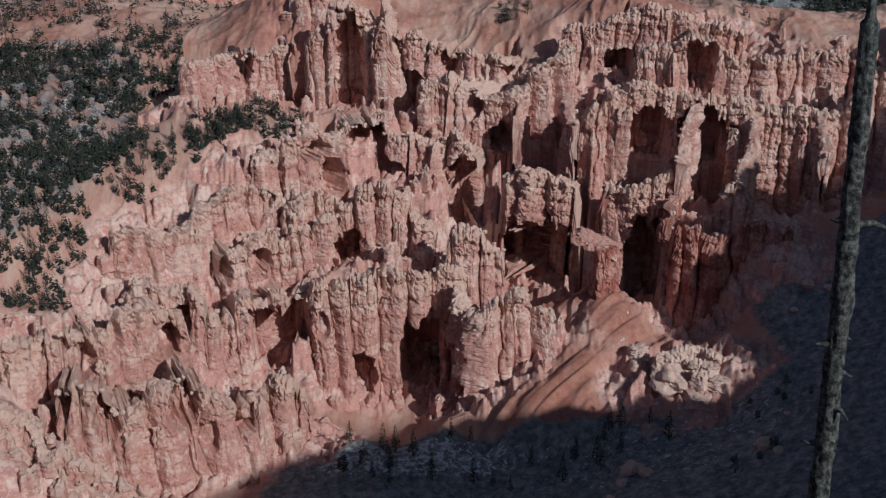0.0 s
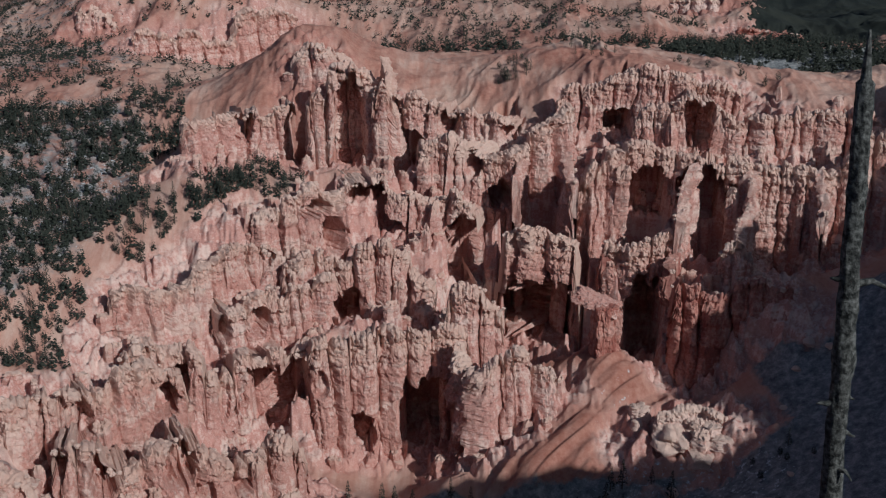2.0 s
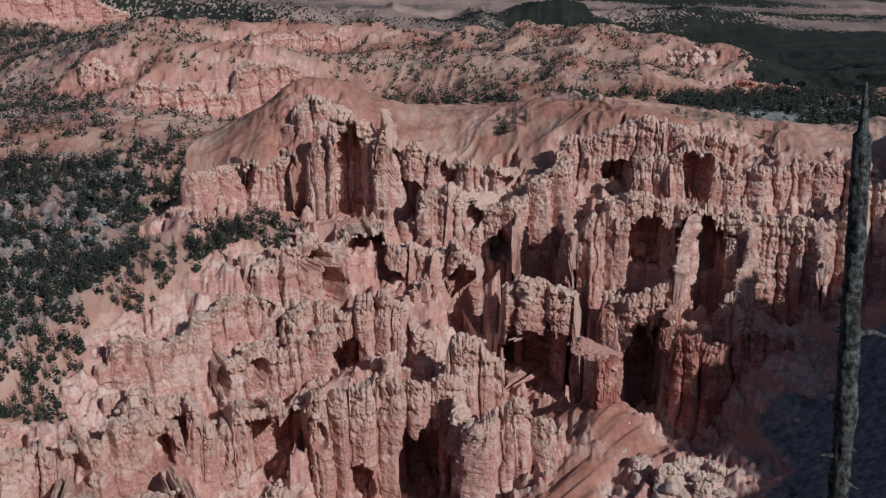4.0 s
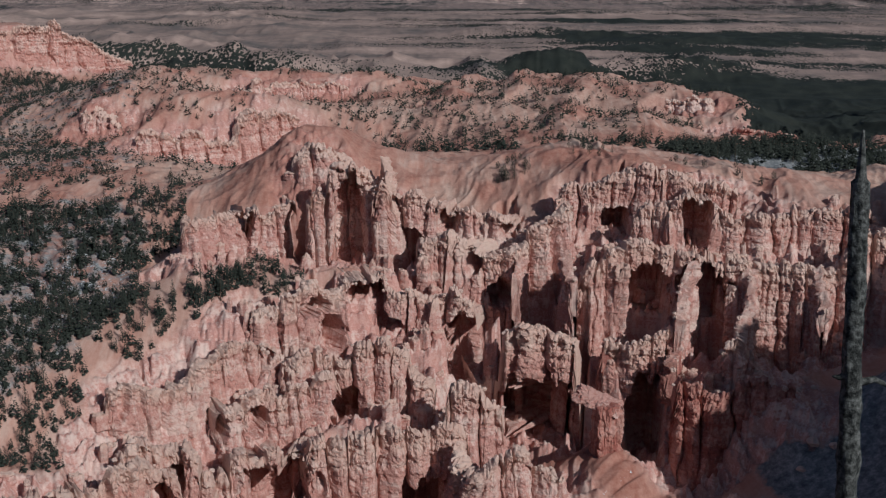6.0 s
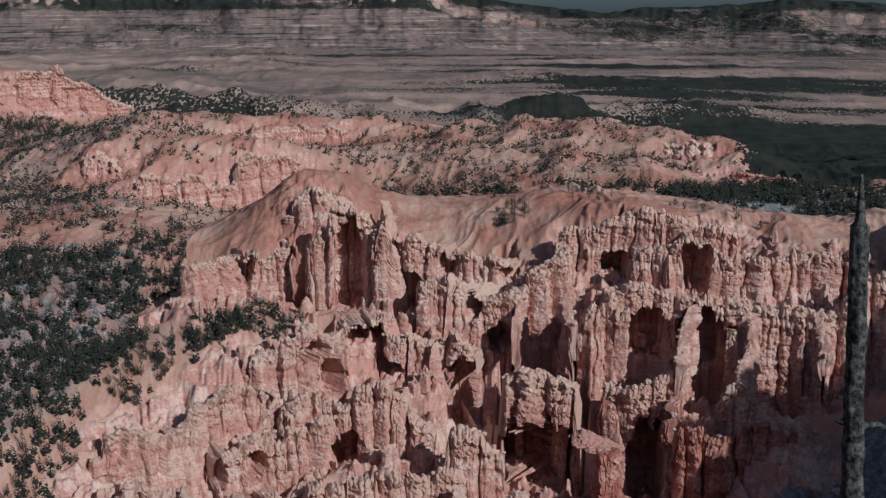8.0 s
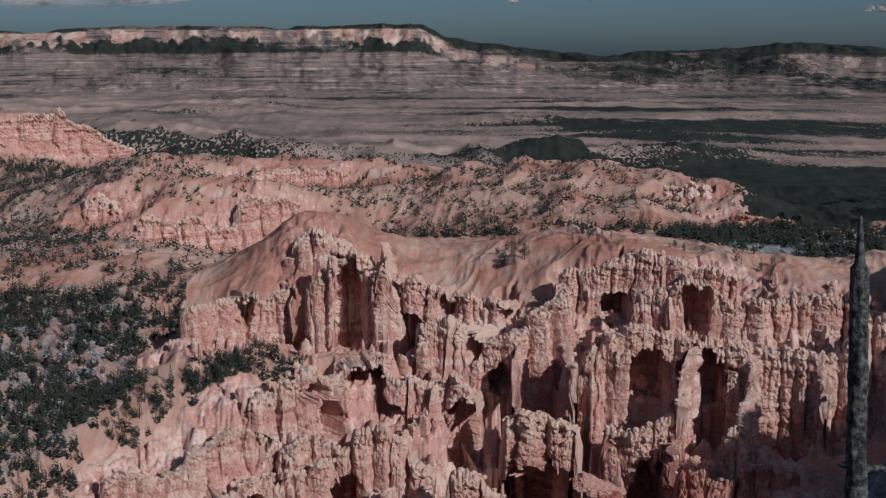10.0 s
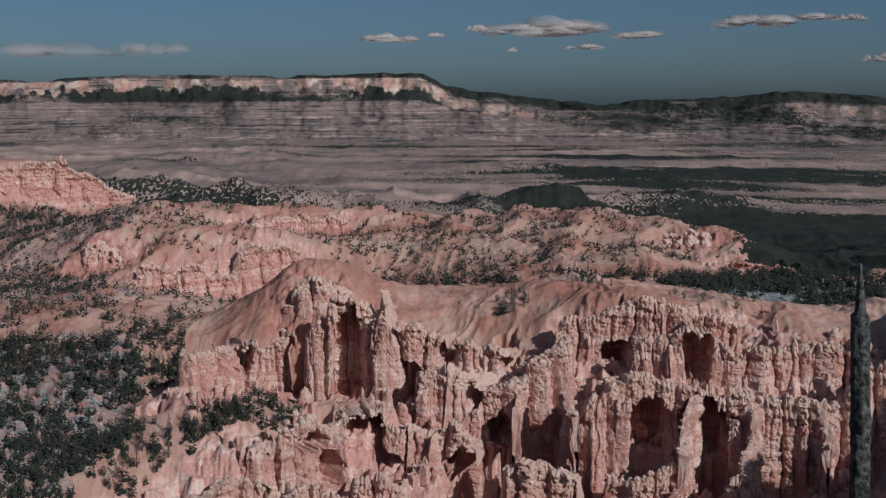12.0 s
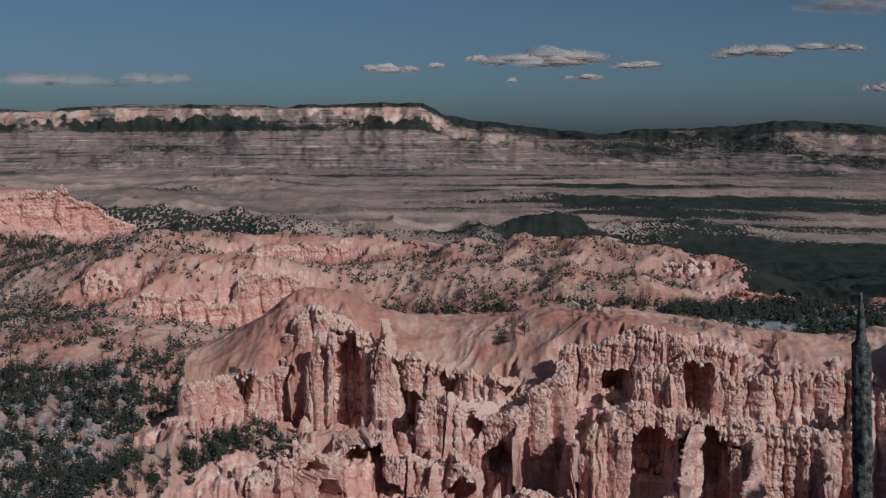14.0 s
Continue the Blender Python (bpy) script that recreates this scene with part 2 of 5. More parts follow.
# the skyline of the far plateau: bearing and height in degrees
SKY_A = [-180, -60, -24, -15, -8.5, -3, -1.2, 0.2, 3.5, 6.5, 9, 13, 18, 21, 24, 60, 180]
SKY_E = [0.4, 0.8, 1.05, 1.42, 1.42, 1.5, 1.52, 0.85, 0.42, 0.1, 0.12, 0.22, 0.62, 0.4, 0.3, 0.3, 0.4]
FAR_R = [900, 1400, 1700, 2100, 2600, 3100, 3500]
FAR_E = [-11, -7.2, -5.5, -4.2, -3.15, -2.35, -1.9]


def far_height(x, y):
    r, a = np.hypot(x, y), np.degrees(np.arctan2(x, y))
    e = np.interp(r, FAR_R, FAR_E)
    top = np.interp(a + 0.25 * soft_noise(a * 2.1, 0 * a, 31), SKY_A, SKY_E) + 0.04 * fbm(a * 1.3, r / 900, 33)
    # benches that step up to the plateau
    k = np.clip((r - 3500 + 95 * fbm(a * 0.4, r / 500, 35) + 26 * fbm(a * 1.3, r / 1500, 37, 3)) / 1150, 0, 1)
    bench = k * 7.0 + 0.45 * fbm(a * 0.35, k * 3, 39)
    stair = np.floor(bench) + 0.8 * (bench - np.floor(bench)) + 0.2 * smooth(0.3, 0.95, bench - np.floor(bench))
    e = e + (top - FAR_E[-1]) * np.clip(stair / 7.0, 0, 1) ** 1.25 * (k > 0)
    z = 300 + r * np.tan(np.radians(e)) + smooth(3500, 3700, r) * (8.0 * ridged((x + 0.3 * y) / 120, y / 620, 36, 4) - 4.0) * (1 - smooth(4500, 4640, r))
    hills = smooth(1350, 1600, r) * (1 - smooth(3500, 3800, r))
    rolling = np.maximum(ridged(x / 300, y / 420, 41, 4), 0) ** 1.5 * 16 * smooth(0.1, 0.8, soft_noise(x / 700, y / 700, 43) + 0.35 - 0.02 * a)
    for cx, cy, tall, rx, ry in HILLS:
        d = np.hypot((x - cx) / rx, (y - cy) / ry) * (1 + 0.25 * fbm(x / 60, y / 60, 45, 3))
        z = z + tall * np.exp(-d * d * 1.4) * (1 + 0.12 * ridged(x / 40, y / 60, 46, 3))
    return z + hills * (rolling * (1 - 0.5 * smooth(1900, 3000, r)) - 6 + 2.0 * ridged(x / 60, y / 90, 47, 3))


# wooded hills on the valley floor: x, y, height, half sizes
HILLS = [(175, 1691, 40, 85, 90), (385, 1758, 26, 150, 110), (-508, 1570, 30, 130, 110), (-398, 1591, 24, 150, 110), (-277, 1596, 18, 130, 100), (520, 2240, 14, 260, 160), (195, 2492, 16, 220, 140)]
RIM_XY = np.array(RIM, float)


def rim_height(x, y):
    """The plateau on which the camera stands, its drop, and the unseen spur added for shade."""
    best, side = np.full(np.shape(x), 1e9), np.zeros(np.shape(x))
    for (x1, y1), (x2, y2) in zip(RIM_XY[:-1], RIM_XY[1:]):
        dx, dy = x2 - x1, y2 - y1
        u = np.clip(((x - x1) * dx + (y - y1) * dy) / (dx * dx + dy * dy), 0, 1)
        d = np.hypot(x - x1 - u * dx, y - y1 - u * dy)
        s = np.sign(dx * (y - y1) - dy * (x - x1))
        side = np.where(d < best, s, side)
        best = np.minimum(best, d)
    flat = 298.3 - 4 * smooth(60, 900, x) + 0.12 * fbm(x / 9, y / 9, 51)
    crest = np.interp(y, SHADE_SPUR_Y, SHADE_SPUR_Z) + 1.6 * ridged(y / 9, y * 0, 55, 3) - 1 - np.where(y > 470, 3 * (y - 470), 0)
    across = x - 232 - 5 * soft_noise(y / 25, y * 0, 57)
    spur = crest - np.where(across < 0, -2.0 * across, 0.42 * across)
    spur = np.where(y > -70, spur, -1e3)
    return np.maximum(spur, np.where(side > 0, flat - np.where(best < 50, 1.9 * best, 95 + 1.2 * (best - 50)) + np.minimum(best, 6) * 0.4 * ridged(x / 14, y / 14, 53, 3), flat))


def hollow(x, y):
    total = np.zeros(np.shape(x))
    for cx, cy, half, deep in HOLLOWS:
        k = 1 / math.hypot(cx, cy)
        along_, across_ = ((x - cx) * cx + (y - cy) * cy) * k, ((x - cx) * cy - (y - cy) * cx) * k
        d = np.hypot(across_ / half, along_ / (half * 1.3)) + 0.25 * soft_noise(x / 4, y / 4, 17)
        total = np.maximum(total, 1.25 * deep * np.exp(-d ** 6))
    return total


def in_hollow(x, y):
    return any(math.hypot(x - cx, y - cy) < 0.85 * half for cx, cy, half, deep in HOLLOWS)


def in_recess(x, y):
    return any(abs(x - cx) < wide and abs(y - cy) < 16 for cx, cy, cz, wide, high in DARK_RECESSES)


def height(x, y):
    x, y = np.asarray(x, float), np.asarray(y, float)
    rock = rockiness(x, y)
    far = smooth(560, 700, np.hypot(x, y))
    wx = x + rock * (5.0 * soft_noise(x / 13, y / 13, 1) + 2.0 * soft_noise(x / 5, y / 5, 2))
    wy = y + rock * (5.0 * soft_noise(x / 13, y / 13, 3) + 2.0 * soft_noise(x / 5, y / 5, 4))
    a, r = np.arctan2(wx, wy), np.hypot(wx, wy)
    z = read_net(NET, a, np.clip(r, 236, 1480))
    z = z - hollow(x, y)
    # floors of the alcoves, sunk below their mouths so that they stay dark
    for ax, ay, az, wide, high in DARK_RECESSES:
        if wide > 2.9:
            deep = min(2.8 * wide, 36.0)
            d = np.maximum(np.abs(x - ax) / wide, np.abs(y - ay - 0.35 * deep) / (0.55 * deep + 3)) + 0.15 * soft_noise(x / 3, y / 3, 18)
            z = z - smooth(1.0, 0.82, d) * np.maximum(0, z - (az - high))
    # stepped by scalloped ledges and broken into lumps
    q = z / 5.5 + 0.9 * soft_noise(x / 9, y / 14, 12) + 0.35 * soft_noise(x / 3.5, y / 7, 13)
    ledge = (np.floor(q) + smooth(0.45, 0.8, q - np.floor(q)) - q) * 5.5
    z = z + rock * (0.85 * (1 - far) * ledge + 2.0 * ridged(x / 9, y / 11, 11, 4) + 1.1 * np.abs(soft_noise(x / 2.6, y / 3.2, 15)) + 0.6 * soft_noise(x / 1.2, y / 1.6, 16) - 0.8)
    bare = 1 - rock
    warp = 0.35 * soft_noise(x / 30, y / 30, 22)
    run = smooth(-0.2, 0.5, soft_noise(x / 55, y / 55, 23) + 0.25 * far)
    z = z + bare * run * (0.5 + 0.6 * far) * ridged(a * 300 / (7 + 9 * far) + warp, r / (190 + 60 * far), 21, 3)
    z = z + bare * far * 3.4 * (ridged((x - 0.15 * y) / 48 + 0.5 * warp, y / 330, 27, 3) - 0.4) * (1 - smooth(1000, 1100, r)) * smooth(640, 730, r)
    z = z + bare * (1 - far) * smooth(440, 470, r) * 1.8 * (ridged((x - 0.2 * y) / 34 + warp, y / 75, 28, 3) - 0.3)
    rill = smooth(56, 30, np.hypot(x - 36, y - 320))
    z = z + bare * rill * 1.7 * ridged((0.66 * x - 0.74 * y) / 6.5 + 0.3 * warp, (0.74 * x + 0.66 * y) / 70, 29, 3)
    z = z + bare * smooth(440, 480, r) * (1 - smooth(960, 1000, r)) * (0.9 + 0.8 * far) * (ridged(x / (15 + 14 * far) + warp, y / (22 + 20 * far), 30, 4) - 0.35)
    z = z + bare * 0.04 * fbm(x / 3, y / 3, 25, 3)
    left = smooth(-0.22, -0.3, np.arctan2(x, y))
    z = z + left * smooth(1020, 1080, r) * (1 - smooth(1180, 1215, r)) * 6.0 * (ridged(a * 62 + 0.4 * warp, r / 500, 26, 4) - 0.6)
    z = z - left * smooth(1100, 1180, r) * 0.92 * np.maximum(0, z - 236.5 + 26 * smooth(-0.372, -0.335, a) + 26 * smooth(-0.345, -0.31, a))
    u = smooth(1020 + 330 * left, 1330 + 200 * left, r)
    z = z * (1 - u) + far_height(x, y) * u
    return np.maximum(z, rim_height(x, y))


# ---- materials ----
def material(name, roughness=0.9):
    m = bpy.data.materials.new(name)
    m.use_nodes = True
    b = m.node_tree.nodes["Principled BSDF"]
    b.inputs["Roughness"].default_value = roughness
    b.inputs["Specular IOR Level"].default_value = 0.15
    return m, m.node_tree, b


def node(nt, kind, **values):
    n = nt.nodes.new("ShaderNode" + kind)
    for key, value in values.items():
        n.inputs[key.replace("_", " ")].default_value = value
    return n


def ramp(nt, fac, stops):
    n = nt.nodes.new("ShaderNodeValToRGB")
    while len(n.color_ramp.elements) < len(stops):
        n.color_ramp.elements.new(0.5)
    for e, (at, c) in zip(n.color_ramp.elements, stops):
        e.position, e.color = at, (*c, 1)
    nt.links.new(fac, n.inputs[0])
    return n.outputs[0]


def blend(nt, fac, a, b, mode="MIX"):
    n = nt.nodes.new("ShaderNodeMix")
    n.data_type, n.blend_type = "RGBA", mode
    for value, socket in ((fac, n.inputs[0]), (a, n.inputs[6]), (b, n.inputs[7])):
        if isinstance(value, (int, float)):
            socket.default_value = value
        elif isinstance(value, tuple):
            socket.default_value = (*value, 1)
        else:
            nt.links.new(value, socket)
    return n.outputs[2]


def calc(nt, op, a, b=0.0, c=0.0):
    n = nt.nodes.new("ShaderNodeMath")
    n.operation = op
    for value, socket in zip((a, b, c), n.inputs):
        if isinstance(value, (int, float)):
            socket.default_value = value
        else:
            nt.links.new(value, socket)
    return n.outputs[0]


def grain(nt, where, scale, detail=4.0, rough=0.6):
    n = node(nt, "TexNoise", Scale=scale, Detail=detail, Roughness=rough)
    nt.links.new(where, n.inputs["Vector"])
    return n.outputs["Fac"]


def bump(nt, b, fac, distance, strength=0.6):
    n = node(nt, "Bump", Distance=distance, Strength=strength)
    nt.links.new(fac, n.inputs["Height"])
    nt.links.new(n.outputs[0], b.inputs["Normal"])


def stretched(nt, where, x, y, z):
    n = nt.nodes.new("ShaderNodeVectorMath")
    n.operation = "MULTIPLY"
    n.inputs[1].default_value = (x, y, z)
    nt.links.new(where, n.inputs[0])
    return n.outputs[0]


ROCK = [(0.34, (0.31, 0.100, 0.083)), (0.42, (0.475, 0.218, 0.180)), (0.48, (0.57, 0.336, 0.292)), (0.53, (0.48, 0.228, 0.194)), (0.57, (0.59, 0.356, 0.313)), (0.64, (0.69, 0.50, 0.445))]


def rock_colour(nt, where, redder=0.0):
    """Beds of salmon, red and cream, streaked by wash and blotched."""
    beds = grain(nt, stretched(nt, where, 0.012, 0.012, 0.17), 1.0, 5, 0.65)
    wash = grain(nt, stretched(nt, where, 0.34, 0.34, 0.035), 1.0, 4, 0.6)
    speck = grain(nt, where, 0.9, 5, 0.7)
    blotch = grain(nt, where, 0.04, 3)
    mix = calc(nt, "ADD", calc(nt, "ADD", calc(nt, "MULTIPLY", beds, 0.42), calc(nt, "MULTIPLY", wash, 0.36)), calc(nt, "ADD", calc(nt, "MULTIPLY", speck, 0.30), calc(nt, "MULTIPLY", blotch, 0.16)))
    return ramp(nt, calc(nt, "SUBTRACT", mix, redder + 0.065), ROCK)


def make_rock(name, redder=0.0, pale_top=0.0):
    m, nt, b = material(name)
    where = nt.nodes.new("ShaderNodeNewGeometry").outputs["Position"]
    colour = rock_colour(nt, where, redder)
    if pale_top:
        up = nt.nodes.new("ShaderNodeAttribute")
        up.attribute_name = "crest"
        edge = calc(nt, "ADD", up.outputs["Fac"], calc(nt, "MULTIPLY", calc(nt, "SUBTRACT", grain(nt, where, 0.25), 0.5), 0.5))
        n = nt.nodes.new("ShaderNodeMapRange")
        n.inputs[1].default_value, n.inputs[2].default_value = 0.74, 1.0
        nt.links.new(edge, n.inputs[0])
        colour = blend(nt, calc(nt, "MULTIPLY", n.outputs[0], pale_top), colour, (0.66, 0.475, 0.40))
    tone = nt.nodes.new("ShaderNodeObjectInfo").outputs["Random"]
    colour = blend(nt, calc(nt, "MULTIPLY", tone, 0.16), colour, (0.42, 0.19, 0.13))
    nt.links.new(colour, b.inputs["Base Color"])
    crumbs = grain(nt, where, 0.75, 9, 0.78)
    joints = grain(nt, stretched(nt, where, 0.9, 0.9, 0.13), 1.0, 4, 0.7)
    ledges = grain(nt, stretched(nt, where, 0.15, 0.15, 1.3), 1.0, 3, 0.6)
    relief = calc(nt, "ADD", calc(nt, "MULTIPLY", crumbs, 1.5), calc(nt, "ADD", calc(nt, "MULTIPLY", joints, 0.8), calc(nt, "MULTIPLY", ledges, 0.5)))
    bump(nt, b, relief, 0.35, 0.8)
    return m


rock_mat = make_rock("pink_rock", 0.0, 0.7)
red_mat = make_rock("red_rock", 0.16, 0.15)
pale_mat = make_rock("pale_rock", -0.16, 0.6)


def make_ground():
    m, nt, b = material("badland_ground")
    where = nt.nodes.new("ShaderNodeNewGeometry").outputs["Position"]

    def layer(name):
        n = nt.nodes.new("ShaderNodeAttribute")
        n.attribute_name = name
        return n.outputs["Fac"]
    rock = rock_colour(nt, where)
    soil = ramp(nt, grain(nt, where, 0.018, 6, 0.6), [(0.3, (0.42, 0.195, 0.150)), (0.5, (0.52, 0.290, 0.232)), (0.7, (0.575, 0.378, 0.312))])
    soil = blend(nt, 0.5, soil, ramp(nt, grain(nt, where, 0.6, 8, 0.8), [(0.35, (0.345, 0.175, 0.132)), (0.6, (0.565, 0.355, 0.288))]))
    streak = grain(nt, stretched(nt, where, 0.22, 0.03, 0.06), 1.0, 5, 0.65)
    soil = blend(nt, 0.45, soil, ramp(nt, streak, [(0.36, (0.39, 0.155, 0.115)), (0.5, (0.52, 0.283, 0.226)), (0.62, (0.62, 0.44, 0.375))]))
    colour = blend(nt, layer("rock"), soil, rock)
    colour = blend(nt, calc(nt, "MULTIPLY", layer("redness"), 0.8), colour, ramp(nt, grain(nt, where, 0.3, 6, 0.7), [(0.36, (0.26, 0.085, 0.062)), (0.62, (0.41, 0.19, 0.145))]))
    colour = blend(nt, calc(nt, "MULTIPLY", layer("cream"), 0.7), colour, ramp(nt, grain(nt, where, 0.3, 6, 0.7), [(0.36, (0.40, 0.27, 0.22)), (0.62, (0.56, 0.43, 0.36))]))
    tract = grain(nt, stretched(nt, where, 0.0013, 0.0045, 0.0), 1.0, 6, 0.65)
    plain = ramp(nt, calc(nt, "ADD", calc(nt, "MULTIPLY", tract, 0.6), calc(nt, "MULTIPLY", grain(nt, stretched(nt, where, 0.012, 0.0045, 0.03), 1.0, 9, 0.72), 0.4)), [(0.40, (0.150, 0.122, 0.116)), (0.47, (0.255, 0.185, 0.165)), (0.53, (0.340, 0.238, 0.208)), (0.61, (0.50, 0.350, 0.302))])
    bands = grain(nt, stretched(nt, where, 0.0028, 0.0005, 0.15), 1.0, 7, 0.62)
    gullies = grain(nt, stretched(nt, where, 0.024, 0.004, 0.07), 1.0, 9, 0.75)
    bench = ramp(nt, calc(nt, "ADD", calc(nt, "MULTIPLY", bands, 0.62), calc(nt, "MULTIPLY", gullies, 0.38)), [(0.41, (0.045, 0.047, 0.045)), (0.45, (0.16, 0.125, 0.12)), (0.50, (0.30, 0.21, 0.19)), (0.53, (0.15, 0.12, 0.115)), (0.57, (0.40, 0.28, 0.25)), (0.64, (0.52, 0.38, 0.34))])
    distant = blend(nt, layer("bench"), plain, bench)
    distant = blend(nt, layer("palecliff"), distant, ramp(nt, grain(nt, stretched(nt, where, 0.035, 0.002, 0.03), 1.0, 6, 0.7), [(0.36, (0.40, 0.21, 0.17)), (0.5, (0.52, 0.33, 0.27)), (0.62, (0.62, 0.50, 0.44))]))
    colour = blend(nt, layer("distance"), colour, distant)
    # forest litter under trees; its bluish greys also hold the canyon floor's shade
    litter_shade = ramp(nt, grain(nt, where, 0.35, 8, 0.75), [(0.36, (0.10, 0.105, 0.115)), (0.5, (0.21, 0.21, 0.22)), (0.64, (0.40, 0.375, 0.37))])
    wooded = calc(nt, "ADD", layer("litter_shade"), calc(nt, "MULTIPLY", calc(nt, "SUBTRACT", grain(nt, where, 0.12, 6, 0.7), 0.5), 1.2))
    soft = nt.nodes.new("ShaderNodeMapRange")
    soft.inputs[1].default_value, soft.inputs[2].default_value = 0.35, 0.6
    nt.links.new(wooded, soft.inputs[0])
    colour = blend(nt, soft.outputs[0], colour, litter_shade)
    dots = nt.nodes.new("ShaderNodeTexVoronoi")
    dots.inputs["Scale"].default_value = 0.26
    nt.links.new(stretched(nt, where, 1, 0.35, 1), dots.inputs["Vector"])
    # far forest, with cloud shade put into the same dark cover
    patch = calc(nt, "ADD", layer("forest_shade"), calc(nt, "MULTIPLY", calc(nt, "SUBTRACT", grain(nt, stretched(nt, where, 1, 0.3, 1), 0.03, 12, 0.9), 0.5), 1.2))
    cover = calc(nt, "GREATER_THAN", patch, calc(nt, "ADD", calc(nt, "MULTIPLY", dots.outputs["Distance"], 0.7), 0.14))
    green = ramp(nt, grain(nt, where, 0.03, 3), [(0.35, (0.02, 0.023, 0.021)), (0.65, (0.036, 0.038, 0.032))])
    colour = blend(nt, cover, colour, green)
    snow = calc(nt, "GREATER_THAN", calc(nt, "ADD", layer("snow"), calc(nt, "MULTIPLY", calc(nt, "SUBTRACT", grain(nt, where, 0.5, 6, 0.75), 0.5), 1.9)), 0.66)
    colour = blend(nt, snow, colour, (0.6, 0.61, 0.65))
    nt.links.new(colour, b.inputs["Base Color"])
    bump(nt, b, calc(nt, "ADD", grain(nt, where, 0.4, 9, 0.7), grain(nt, stretched(nt, where, 1, 1, 2.5), 0.15, 5)), 0.7, 0.45)
    return m


ground_mat = make_ground()


def plain_mat(name, stops, scale, rough=0.9, relief=0.0):
    m, nt, b = material(name, rough)
    where = nt.nodes.new("ShaderNodeNewGeometry").outputs["Position"]
    fac = grain(nt, where, scale, 5, 0.65)
    nt.links.new(ramp(nt, fac, stops), b.inputs["Base Color"])
    if relief:
        bump(nt, b, fac, relief, 0.8)
    return m


needle_mat = plain_mat("pine_needles", [(0.3, (0.023, 0.027, 0.023)), (0.7, (0.05, 0.053, 0.043))], 0.5)
bark_mat = plain_mat("bark", [(0.3, (0.06, 0.045, 0.035)), (0.7, (0.16, 0.12, 0.095))], 2.0, 0.95, 0.05)


# ---- the ground: one sheet, fine where the canyon lies open to the view, coarse behind ----
def mesh_from(name, verts, faces, mat=None, flat=False):
    me = bpy.data.meshes.new(name)
    me.from_pydata(verts, [], faces)
    if mat:
        me.materials.append(mat)
    if not flat:
        me.polygons.foreach_set("use_smooth", np.ones(len(me.polygons), bool))
    me.update()
    return me


def grid_mesh(name, x, y, z, wrap, flip=False, flat=False):
    n, m = x.shape
    me = bpy.data.meshes.new(name)
    idx = np.arange(n * m).reshape(n, m)
    if wrap:
        idx = np.vstack([idx, idx[:1]])
    a, b, c, d = idx[:-1, :-1], idx[1:, :-1], idx[1:, 1:], idx[:-1, 1:]
    quads = np.stack([d, c, b, a] if flip else [a, b, c, d], -1).reshape(-1, 4)
    me.vertices.add(n * m)
    me.vertices.foreach_set("co", np.stack([x, y, z], -1).ravel().astype(np.float32))
    me.loops.add(quads.size)
    me.loops.foreach_set("vertex_index", quads.ravel().astype(np.int32))
    me.polygons.add(len(quads))
    me.polygons.foreach_set("loop_start", np.arange(0, quads.size, 4, dtype=np.int32))
    me.polygons.foreach_set("use_smooth", np.full(len(quads), not flat))
    me.update(calc_edges=True)
    return me


SHEET = {}


def ground_at(x, y):
    """The height of the ground sheet under a place in the open view."""
    b, d = math.atan2(x, y), math.hypot(x, y)
    i = min(max(int(np.searchsorted(SHEET["bearing"], b)) - 1, 0), len(SHEET["bearing"]) - 2)
    j = min(max(int(np.searchsorted(SHEET["reach"], d)) - 1, 0), len(SHEET["reach"]) - 2)
    u = (b - SHEET["bearing"][i]) / (SHEET["bearing"][i + 1] - SHEET["bearing"][i])
    v = (d - SHEET["reach"][j]) / (SHEET["reach"][j + 1] - SHEET["reach"][j])
    z = SHEET["z"]
    return float((z[i, j] * (1 - u) + z[i + 1, j] * u) * (1 - v) + (z[i, j + 1] * (1 - u) + z[i + 1, j + 1] * u) * v)


